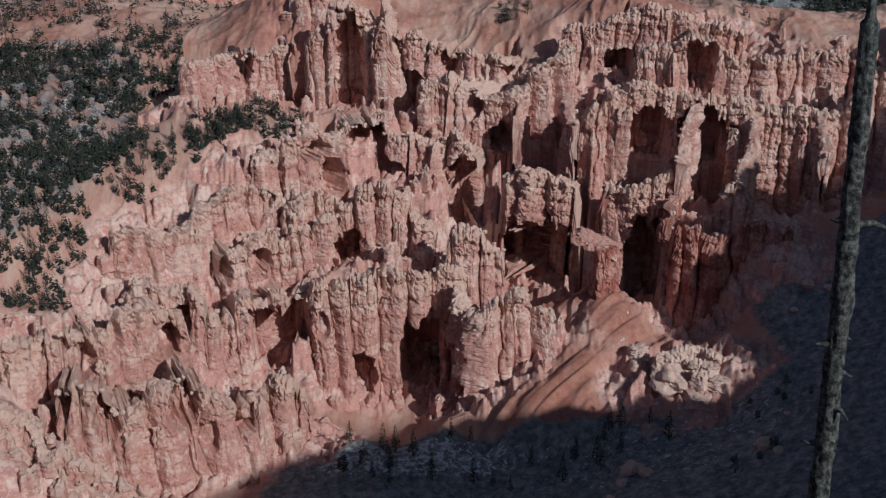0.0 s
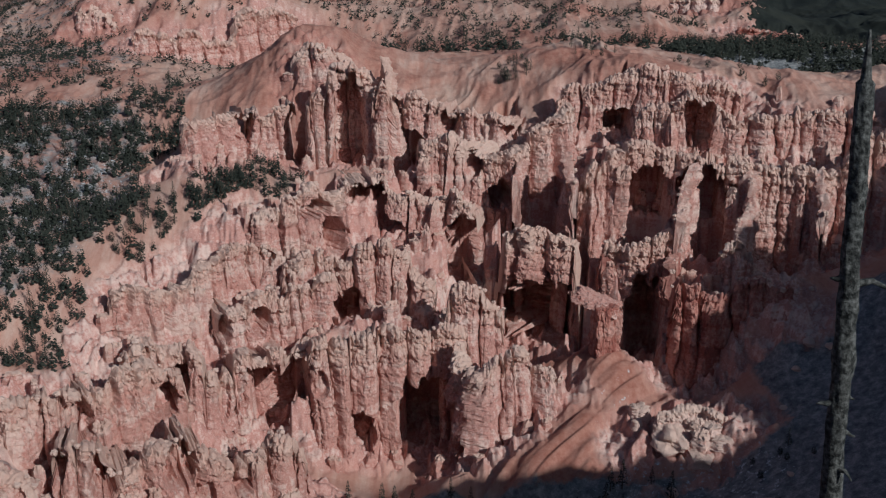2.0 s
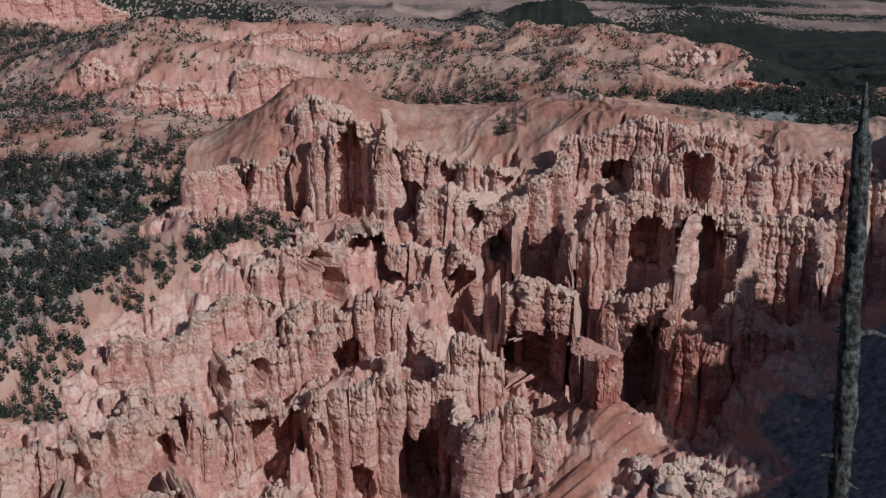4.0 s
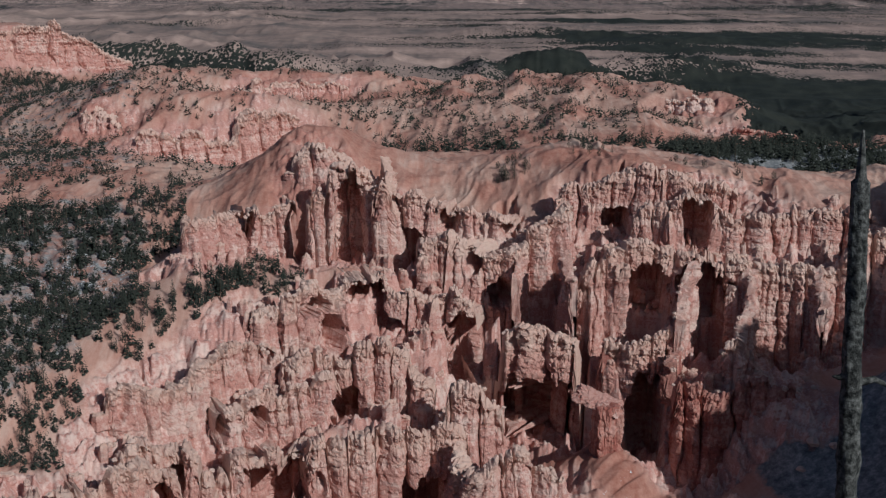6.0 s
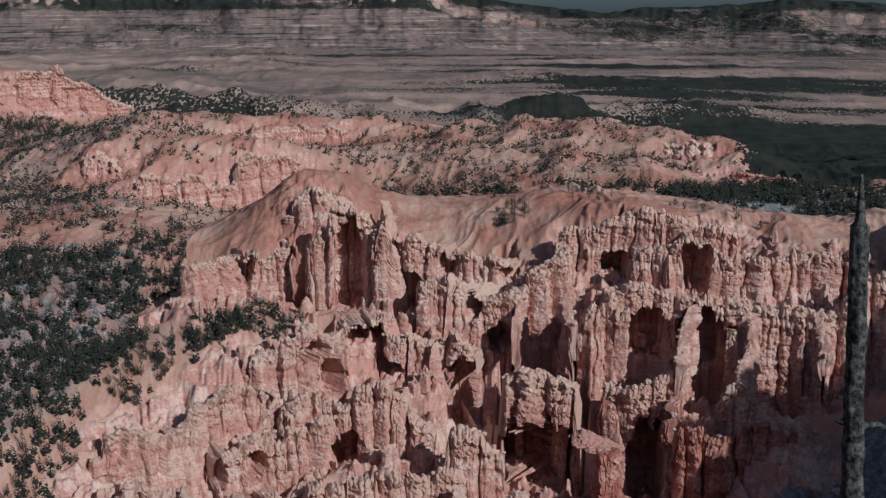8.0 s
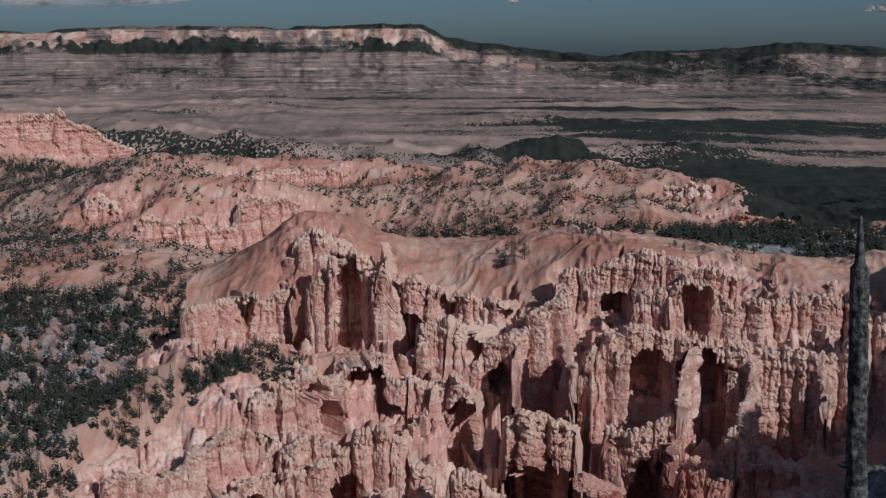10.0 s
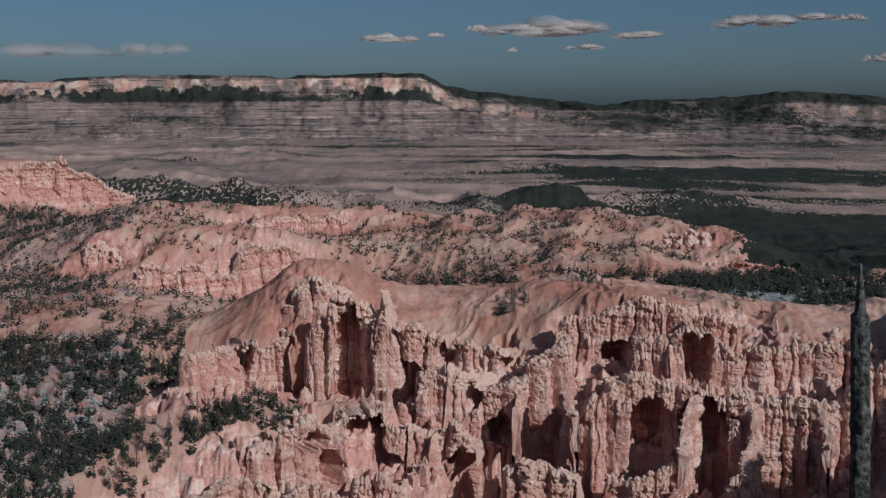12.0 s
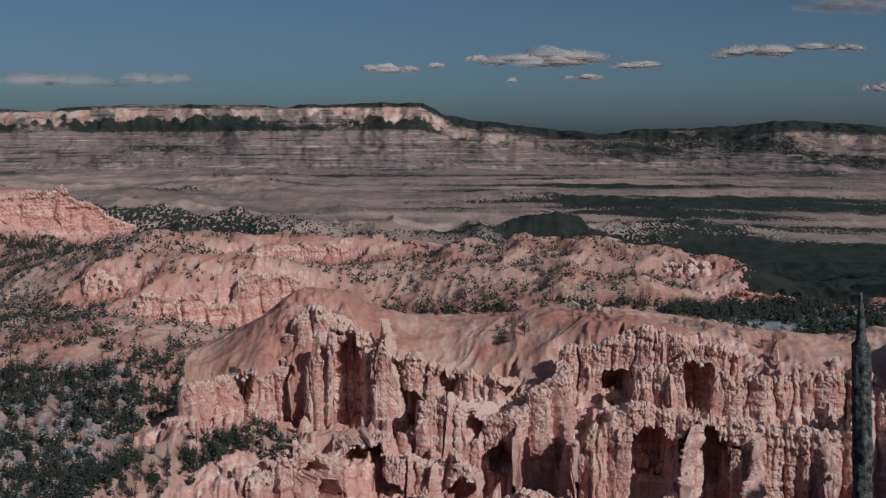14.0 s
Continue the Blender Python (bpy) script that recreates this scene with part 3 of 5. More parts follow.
def build_ground():
    bearing = np.radians(np.concatenate([np.linspace(-24.5, 24.5, 860), np.linspace(25, 60, 50), np.linspace(64, 296, 40), np.linspace(300, 335, 30)]))
    reach = np.concatenate([[0.0], np.geomspace(0.3, 225, 46), np.arange(230, 560, 1.0), np.arange(560, 960, 2.2), np.geomspace(962, 1500, 70), np.geomspace(1510, 3500, 90), np.arange(3506, 4740, 8.0), [4780, 4850, 4950]])
    x, y = reach[None] * np.sin(bearing[:, None]), reach[None] * np.cos(bearing[:, None])
    z = height(x, y)
    SHEET.update(bearing=bearing, reach=reach, z=z)
    me = grid_mesh("ground", x, y, z, True)
    a, r = np.degrees(np.arctan2(x, y)), np.hypot(x, y)
    rock = rockiness(x, y)
    left = smooth(-13, -17, a)
    distance = smooth(1010 + 330 * left, 1100 + 330 * left, r)
    e = np.degrees(np.arctan2(z - 300, r))
    bench = smooth(3100, 3500, r)
    skyline = np.interp(a, SKY_A, SKY_E)
    rise = (e + 1.9) / (skyline + 1.9)
    west = 1 - smooth(-0.3, 0.9, a)
    edge = 0.78 + 0.05 * fbm(a * 1.1, a * 0, 61, 4) + 0.07 * fbm(a * 3.1, rise * 9, 73, 4)
    palecliff = smooth(edge, edge + 0.04, rise) * (1 - smooth(0.93, 0.96, rise + 0.03 * fbm(a * 1.2, a * 0, 5))) * west * (r > 3600) * smooth(-0.12, 0.08, fbm(a * 0.8, rise * 1.5, 62) + 0.3 * smooth(-10, -5, a) + 0.05)
    palecliff = palecliff + 0.75 * (1 - west) * smooth(0.5, 0.56, rise) * (1 - smooth(0.72, 0.78, rise)) * smooth(0.0, 0.22, fbm(a * 1.6, rise * 7, 72, 4)) * (r > 3600)
    forest_shade = 0.12 + 0.3 * fbm(x / 500, r / 260, 63, 5)
    # thicker to the right, where the dark cover also paints in cloud shade
    forest_shade = forest_shade + 0.62 * smooth(-2, 13, a + 5 * fbm(x / 300, r / 160, 74, 3)) * (1 - 0.5 * smooth(2200, 3000, r)) + 0.3 * (1 - smooth(1500, 1800, r)) + 0.04 * bench
    forest_shade = forest_shade + west * 0.55 * smooth(0.56, 0.64, rise) * (1 - smooth(edge - 0.02, edge + 0.02, rise)) * (r > 3600)
    forest_shade = forest_shade + 0.6 * smooth(0.93, 0.96, rise) * (r > 4000) + (1 - west) * 0.4 * smooth(0.72, 0.85, rise) * (r > 3600)
    forest_shade = forest_shade + 0.55 * fbm(x / 900, r / 120, 69, 4) * smooth(1300, 1700, r) * (1 - bench)
    for cx, cy, tall, rx, ry in HILLS[:5]:
        forest_shade = forest_shade + (0.5 if cx > 0 else 0.10) * np.exp(-((x - cx) / rx) ** 2 - ((y - cy) / ry) ** 2)
    forest_shade = np.where(r > 1010 + 330 * left, forest_shade, 0.0) + 0.2 * (r < 1300) * smooth(560, 680, r) * left * (1 - smooth(1120, 1200, r))
    forest_shade = forest_shade + 1.0 * smooth(14.5, 17, a) * smooth(680, 780, r) * (r < 1300)
    redness = smooth(10, 2, np.hypot(x - 52, y - 326) - 34 + 6 * fbm(x / 20, y / 20, 65)) * (1 - rock)
    mid = smooth(440, 480, r) * (1 - smooth(1000, 1100, r))
    redness = redness + 0.75 * mid * smooth(-0.1, 0.45, fbm(x / 42, y / 42, 66, 5)) + 0.8 * smooth(1, 0.5, np.hypot((x - 60) / 22, (y - 515) / 16))
    redness = np.clip(redness + 0.5 * left * smooth(-0.2, 0.3, fbm(x / 60, z / 14, 68, 4)) * smooth(1120, 1180, r) * (1 - smooth(1440, 1500, r)), 0, 1)
    cream = 0.8 * left * smooth(1090, 1130, r) * np.exp(-((z - 212 - 3 * fbm(a * 30, a * 0, 71)) / 5) ** 2) + 0.45 * mid * smooth(0.05, 0.5, fbm(x / 50, y / 50, 67, 5)) + smooth(1, 0.6, np.hypot((x - 74) / 15, (y - 541) / 14))
    snow = 0.5 * smooth(1, 0.4, np.hypot((x + 152) / 42, (y - 420) / 80)) + 0.62 * smooth(1, 0.4, np.hypot((x + 10) / 58, (y - 286) / 16)) + 0.48 * smooth(1, 0.5, np.hypot((x - 70) / 52, (y - 275) / 34)) + 0.7 * smooth(1, 0.5, np.hypot((x - 14) / 14, (y - 264) / 3))
    woods = smooth(1.0, 0.6, np.hypot((x + 172) / 58, (y - 430) / 125)) * 0.5
    woods = woods + 0.8 * smooth(1.0, 0.6, np.hypot((x - 190) / 75, (y - 580) / 70)) + 0.4 * left * smooth(560, 640, r) * (1 - smooth(1080, 1160, r))
    # shaded canyon floor and right slope: forest litter plus shade painted in
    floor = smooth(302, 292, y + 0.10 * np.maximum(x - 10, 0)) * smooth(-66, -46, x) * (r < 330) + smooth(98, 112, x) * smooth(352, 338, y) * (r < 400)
    litter_shade = np.clip(woods + 0.95 * np.clip(floor, 0, 1), 0, 1) * (1 - 0.8 * rock)
    across, down = 0.66 * x - 0.74 * y, 0.74 * x + 0.66 * y
    for gully, middle in ((-200.0, 254.0), (-205.5, 262.0), (-194.0, 248.0)):
        snow = snow + 0.52 * np.exp(-((across - gully) / 0.8) ** 2) * smooth(14, 6, np.abs(down - middle))
    for name, values in (("rock", rock), ("distance", distance), ("bench", bench), ("palecliff", palecliff), ("forest_shade", np.clip(forest_shade, 0, 1)), ("redness", redness), ("cream", np.clip(cream, 0, 1)), ("litter_shade", litter_shade), ("snow", snow)):
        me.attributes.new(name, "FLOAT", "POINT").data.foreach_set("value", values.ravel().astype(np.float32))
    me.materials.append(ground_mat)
    return tagged(new("ground", me), "eroded pink badland slopes falling to a wide grey-brown valley", "ground", kind="structure")


ground = build_ground()


# ---- pillars of rock ----
def pillar_mesh(name, seed, tall, radius, kind, mat, around=30, levels=40):
    """A weathered column: jointed by upright cracks, stepped by beds of harder rock, crumbling at the top.
    kind: block (flat broken top), spire (narrowing) or knob (a neck under a bulging head)."""
    rng = random.Random(seed)
    shift = Vector((rng.uniform(0, 90), rng.uniform(0, 90), rng.uniform(0, 90)))
    cracks = [(rng.uniform(0, 2 * math.pi), rng.uniform(0.06, 0.24), rng.uniform(0.08, 0.17)) for _ in range(rng.randint(3, 6))]
    turn, squash = rng.uniform(0, 6.3), rng.uniform(0.62, 1.0)
    lean = (rng.uniform(-0.05, 0.05) * tall, rng.uniform(-0.05, 0.05) * tall)
    beds, z = [], 0.0
    while z < tall * 1.1:
        z += rng.choice((0.5, 0.8, 1.3, 2.2, 3.2))
        beds.append((z, rng.uniform(-1, 1)))
    rings = 5
    verts = []
    for j in range(levels + 1 + rings):
        inner = max(0, j - levels) / (rings + 0.6)
        v = min(1.0, j / levels) ** 0.85
        z = v * tall
        bed = next((b for h, b in beds if h > z), 0)
        if kind == "spire":
            body = 1.35 - 0.75 * v ** 1.3
        elif kind == "knob":
            body = 1.15 - 0.25 * v - 0.22 * math.exp(-((v - 0.72) / 0.07) ** 2) + 0.12 * math.exp(-((v - 0.85) / 0.09) ** 2)
        else:
            body = 1.22 - 0.3 * v
        crumble = max(0.0, (v - 0.70) / 0.30)
        body *= 1 + 0.03 * bed * (1 + crumble) + 0.10 * noise.noise((shift.x, shift.y, z * 0.3))
        body *= 1 - 0.16 * crumble ** 2
        for i in range(around):
            t = 2 * math.pi * i / around
            c, s = math.cos(t), math.sin(t)
            square = 1.0 / max(abs(math.cos(t + turn)), abs(math.sin(t + turn))) ** 0.55
            flute = 1.0
            for at, deep, wide in cracks:
                gap = abs((t - at + 0.12 * noise.noise((at * 9, 0, z * 0.15)) + math.pi) % (2 * math.pi) - math.pi)
                flute -= deep * math.exp(-(gap / wide) ** 2) * (0.6 + 0.5 * noise.noise((at * 5, 3, z * 0.12)) + 0.5 * crumble)
            p = Vector((c * radius, s * radius, z))
            flute += 0.16 * noise.noise((c * 1.5 + shift.x, s * 1.5 + shift.y, z * 0.06))
            rough = 1 + (0.15 + 0.32 * crumble) * noise.noise(p * 0.5 + shift) + (0.13 + 0.10 * crumble) * noise.noise(p * 1.2 + shift)
            k = radius * body * square * flute * rough * (1 - inner)
            q = Vector((c * (1 - inner) * radius, s * (1 - inner) * radius, 0))
            fall = tall * 0.16 * max(0.0, noise.noise(q * 0.33 + shift) + 0.15) + 1.1 * noise.noise(q * 0.8 + shift) * (v > 0.7)
            if kind == "spire":
                fall -= inner * tall * 0.10
            drop = fall * v ** 4
            verts.append((c * k * squash + lean[0] * v * v, s * k + lean[1] * v * v, z - drop))
    last = levels + rings
    verts.append((lean[0], lean[1], sum(w[2] for w in verts[-around:]) / around))
    faces = [(j * around + i, j * around + (i + 1) % around, (j + 1) * around + (i + 1) % around, (j + 1) * around + i) for j in range(last) for i in range(around)]
    faces += [(last * around + i, last * around + (i + 1) % around, len(verts) - 1) for i in range(around)]
    me = mesh_from(name, verts, faces, mat, flat=True)
    me.attributes.new("crest", "FLOAT", "POINT").data.foreach_set("value", [min(1.0, j / levels) ** 0.85 for j in range(last + 1) for _ in range(around)] + [1.0])
    return me


KINDS = ("block", "block", "spire", "block", "knob")
TALL = [pillar_mesh("hoodoo", 100 + k, 30, 3.7, KINDS[k % 5], rock_mat) for k in range(15)]
SHORT = [pillar_mesh("hoodoo", 200 + k, 16, 3.5, KINDS[(k + 2) % 5], rock_mat, 24, 26) for k in range(15)]
KNOBS = [pillar_mesh("knob", 250 + k, 7, 2.6, KINDS[(k + 3) % 5], rock_mat, 14, 10) for k in range(10)]
RED = [pillar_mesh("hoodoo", 300 + k, 26, 3.4, KINDS[k % 5], red_mat) for k in range(5)]
PALE = [pillar_mesh("hoodoo", 400 + k, 14, 3.8, KINDS[k % 5], pale_mat) for k in range(5)]


def lump_mesh(name, seed, mat, a=12, b=7):
    """A rough rounded block about a metre in radius."""
    verts = []
    for j in range(b + 1):
        p = math.pi * j / b
        for i in range(a):
            t = 2 * math.pi * i / a
            d = Vector((math.sin(p) * math.cos(t), math.sin(p) * math.sin(t), math.cos(p)))
            k = 1 + 0.5 * noise.noise(d * 1.4 + Vector((seed, 0, 0))) + 0.2 * noise.noise(d * 3.6 + Vector((0, seed, 0)))
            verts.append((d.x * k, d.y * k, d.z * k * 0.7))
    faces = [(j * a + i, (j + 1) * a + i, (j + 1) * a + (i + 1) % a, j * a + (i + 1) % a) for j in range(b) for i in range(a)]
    me = mesh_from(name, verts, faces, mat, flat=True)
    me.attributes.new("crest", "FLOAT", "POINT").data.foreach_set("value", [0.95] * len(verts))
    return me


CAPS = [lump_mesh("cap_rock", 30 + k, pale_mat) for k in range(6)]


def along(row, step):
    """Points along a row about a step apart."""
    out, left = [], 0.0
    for p, q in zip(row, row[1:]):
        length = math.hypot(q[0] - p[0], q[1] - p[1])
        while left < length:
            u = left / length
            out.append(tuple(a + (b - a) * u for a, b in zip(p, q)))
            left += step
        left -= length
    return out


def lattice3(i, j, k, seed):
    h = (i * 374761393 + j * 668265263 + k * 2147483647 + seed * 974634777) & 0xFFFFFFFF
    h = ((h ^ (h >> 13)) * 1274126177) & 0xFFFFFFFF
    h = ((h ^ (h >> 15)) * 2246822519) & 0xFFFFFFFF
    return ((h ^ (h >> 16)) & 0xFFFF) / 32767.5 - 1.0


def noise3(x, y, z, seed=0):
    i, j, k = np.floor(x).astype(np.int64), np.floor(y).astype(np.int64), np.floor(z).astype(np.int64)
    u, v, w = x - i, y - j, z - k
    u, v, w = u * u * (3 - 2 * u), v * v * (3 - 2 * v), w * w * (3 - 2 * w)
    total = 0.0
    for dk in (0, 1):
        side = (lattice3(i, j, k + dk, seed) * (1 - u) + lattice3(i + 1, j, k + dk, seed) * u) * (1 - v)
        side = side + (lattice3(i, j + 1, k + dk, seed) * (1 - u) + lattice3(i + 1, j + 1, k + dk, seed) * u) * v
        total = total + side * (w if dk else 1 - w)
    return total


def jointed(s, edges):
    """Rounded buttresses between upright cracks: 1 on a buttress, 0 in a crack, with its number and half width."""
    i = np.clip(np.searchsorted(edges, s) - 1, 0, len(edges) - 2)
    half = (edges[i + 1] - edges[i]) / 2
    t = np.clip((s - edges[i]) / half - 1, -1, 1)
    return np.sqrt(np.maximum(0, 1 - np.abs(t) ** 2.4)), i, half


def crack_places(length, least, most, rng):
    out = [-12.0]
    while out[-1] < length + 12:
        out.append(out[-1] + rng.uniform(least, most) * (0.6 if rng.random() < 0.3 else 1.0))
    return np.array(out)


def gap_at(x, y):
    """1 on solid rock, 0 where an alcove breaks through a wall."""
    keep = np.ones(np.shape(x))
    for cx, cy, half, deep in HOLLOWS:
        if any(math.hypot(cx - ax, cy - ay) < 16 for ax, ay, *_ in DARK_RECESSES):
            continue
        keep = np.minimum(keep, smooth(0.72, 1.0, np.hypot(x - cx, y - cy) / half))
    return keep


def wall_mesh(row, seed, mat, uneven, base_half, crest_half, coarse, lobes, recesses, pale):
    """A fin of rock along a row: fluted by cracks, stepped by hard beds, notched and crumbling along its crest."""
    rng = random.Random(seed)
    pts = np.array(row, float)
    run = np.r_[0, np.cumsum(np.hypot(*np.diff(pts[:, :2], axis=0).T))]
    reach = 2.6 * coarse
    s = np.arange(-reach, run[-1] + reach + 1e-6, 0.42 * coarse)
    inside = np.clip(s, 0, run[-1])
    cx, cy = np.interp(inside, run, pts[:, 0]), np.interp(inside, run, pts[:, 1])
    foot, top = np.interp(inside, run, pts[:, 2]), np.interp(inside, run, pts[:, 3])
    first, last = pts[1, :2] - pts[0, :2], pts[-1, :2] - pts[-2, :2]
    first, last = first / np.hypot(*first), last / np.hypot(*last)
    cx, cy = cx + np.minimum(s, 0) * first[0], cy + np.minimum(s, 0) * first[1]
    cx, cy = cx + np.maximum(s - run[-1], 0) * last[0], cy + np.maximum(s - run[-1], 0) * last[1]
    over = np.maximum(np.maximum(-s, s - run[-1]), 0) / reach
    tx, ty = np.gradient(cx), np.gradient(cy)
    kernel = np.hanning(2 * int(5 / 0.5) + 3)
    kernel = kernel / kernel.sum()
    if len(s) > len(kernel):
        pad = len(kernel) // 2
        tx = np.convolve(np.pad(tx, pad, mode="edge"), kernel, "valid")
        ty = np.convolve(np.pad(ty, pad, mode="edge"), kernel, "valid")
    size = np.hypot(tx, ty) + 1e-9
    nx, ny = ty / size, -tx / size
    turn = np.where((nx * cx + ny * cy).mean() > 0, -1.0, 1.0)
    nx, ny = nx * turn, ny * turn
    # the run of the crest wanders a little to and fro
    sway = coarse * (2.6 * soft_noise(s / (13 * coarse), s * 0, seed) + 1.0 * soft_noise(s / (5 * coarse), s * 0 + 3, seed))
    cx, cy = cx + nx * sway, cy + ny * sway
    great, small = crack_places(run[-1], 3.8 * coarse * lobes, 13.0 * coarse * lobes, rng), crack_places(run[-1], 1.3 * coarse, 3.0 * coarse, rng)
    lift = np.array([rng.uniform(-1.5, 0.9) for _ in great])
    swell = np.array([rng.uniform(0.6, 1.35) for _ in great])
    dips = np.array([rng.choice((0.05, 0.08, 0.14, 0.26)) for _ in great])
    solid = gap_at(cx, cy)
    ground_z = np.array([ground_at(px, py) for px, py in zip(cx + nx * base_half, cy + ny * base_half)])
    ground_b = np.array([ground_at(px, py) for px, py in zip(cx - nx * base_half, cy - ny * base_half)])
    base = np.minimum(np.minimum(foot, ground_z), ground_b) - 3
    knob, which, half = jointed(s + 0.9 * coarse * soft_noise(s / 5, s * 0 + 7, seed + 1), great)
    bit, small_which, small_half = jointed(s, small)
    tall = top - foot
    top = top + tall * (uneven * lift[which] * knob - dips[which] * (1 - knob)) + 0.9 * coarse * (bit - 0.7) * np.minimum(1, tall / 14)
    top = base + (top - base) * solid * (1 - 0.35 * over ** 3)
    rows_up = max(8, int(np.max(top - base) / (0.45 * coarse)))
    front = np.linspace(0, 1, rows_up + 1) ** 0.92
    crest = np.linspace(1, -1, 9)[1:-1]
    back = np.linspace(1, 0, max(6, rows_up // 3))
    h = np.concatenate([front, np.ones(len(crest)), back])[None]
    side = np.concatenate([np.ones(len(front)), crest, -np.ones(len(back))])[None]
    on_top = np.concatenate([np.zeros(len(front)), np.ones(len(crest)), np.zeros(len(back))])[None]
    z = base[:, None] + (top - base)[:, None] * h
    along_s = np.broadcast_to(s[:, None], z.shape)
    bent = along_s + coarse * (1.1 * soft_noise(along_s / 6, z / 9, seed + 2) + 0.5 * soft_noise(along_s / 2.2, z / 4, seed + 3)) + 40 * (side < 0)
    lobe, which, half = jointed(np.clip(bent, great[0], great[-1]), great)
    fine, small_which, small_half = jointed(np.clip(bent + 0.4 * soft_noise(z / 3, along_s / 5, seed + 4), small[0], small[-1]), small)
    thick = crest_half + (base_half - crest_half) * (1 - h) ** 1.15 * np.where(side > 0, 1.0, 0.5)
    bulge = swell[which] * half * 0.95 * (lobe - 0.74) * (1.0 - 0.25 * h)
    px, py = cx[:, None] + nx[:, None] * side * thick, cy[:, None] + ny[:, None] * side * thick
    # hard and soft beds, the same at one level all over the canyon
    bed_z = z + 1.2 * soft_noise(px / 30, py / 30, 91)
    beds = 0.55 * np.tanh(2.6 * soft_noise(bed_z / 1.9, px / 60, 92)) + 0.8 * soft_noise(bed_z / 6.5, px / 80, 93)
    upper = smooth(0.55, 0.95, h)
    crumble = 0.55 * noise3(px / 2.6, py / 2.6, z / 2.3, seed + 5) + (0.45 + 0.3 * upper) * noise3(px / 1.25, py / 1.25, z / 1.1, seed + 6) + 0.22 * noise3(px / 0.6, py / 0.6, z / 0.55, seed + 7)
    # square fractures along beds and joints
    drift = 0.5 * soft_noise(along_s / 4, z / 4, seed + 10)
    for wide, high, deep, salt in ((2.3, 1.7, 0.42, 11), (1.05, 0.8, 0.26, 12)):
        level = np.floor((bed_z + drift) / (high * coarse)).astype(np.int64)
        stagger = lattice(level, level * 0 + salt, seed)
        crumble = crumble * 0.8 + deep * lattice(np.floor((bent + drift) / (wide * coarse) + stagger).astype(np.int64), level, seed + salt)
    neck = -0.9 * np.exp(-((h - 0.82) / 0.06) ** 2) * (lift[which] > -0.2)
    d = thick + bulge + coarse * (0.7 * small_half * (fine - 0.7) * (0.35 + 0.8 * upper) * (0.5 + smooth(-0.4, 0.5, soft_noise(along_s / 11, z / 11, seed + 13))) + 0.6 * beds * (0.6 + upper) + crumble * (0.75 + 0.75 * upper) + neck)
    # alcoves hollowed deep into the face, some standing in for cast shade
    recess = np.zeros(z.shape)
    for ax, ay, az, wide, high in recesses:
        drop = z - az
        if wide > 6.9:
            drop = np.maximum(drop, 0)
        away = np.hypot((px - ax) / wide, drop / high) + 0.24 * soft_noise(along_s / 3.2, z / 3.6, seed + 20) + 0.12 * soft_noise(along_s / 1.2, z / 1.4, seed + 21)
        recess = np.maximum(recess, min((2.8 if wide > 2.9 else 1.5) * wide, 36.0) * smooth(1.1, 0.86, away) * (np.abs(cy - ay) < 15)[:, None])
    d = np.maximum(d, 0.35) * np.sqrt(np.maximum(0.0, 1 - over[:, None] ** 2.2) + 0.004)
    d = d * (0.45 + 0.55 * solid[:, None]) - np.where(side > 0, recess * (1 + 0.12 * crumble), -1.2 * recess)
    x, y = cx[:, None] + nx[:, None] * side * d, cy[:, None] + ny[:, None] * side * d
    end = np.where(s < 0, -1.0, 1.0)[:, None] * (over[:, None] > 0) * coarse * 0.8 * crumble
    x, y = x + tx[:, None] / size[:, None] * end, y + ty[:, None] / size[:, None] * end
    z = z + coarse * upper * (0.7 * noise3(x / 1.7, y / 1.7, z / 3, seed + 8) + 0.5 * noise3(x / 0.8, y / 0.8, z / 2, seed + 9)) + 0.7 * coarse * on_top * (1 - side ** 2)
    me = grid_mesh("wall", x, y, z, False, turn > 0, True)
    shade = np.broadcast_to(h * pale, z.shape)
    me.attributes.new("crest", "FLOAT", "POINT").data.foreach_set("value", shade.ravel().astype(np.float32))
    me.materials.append(mat)
    return me, list(zip(cx, cy, foot, top, solid))


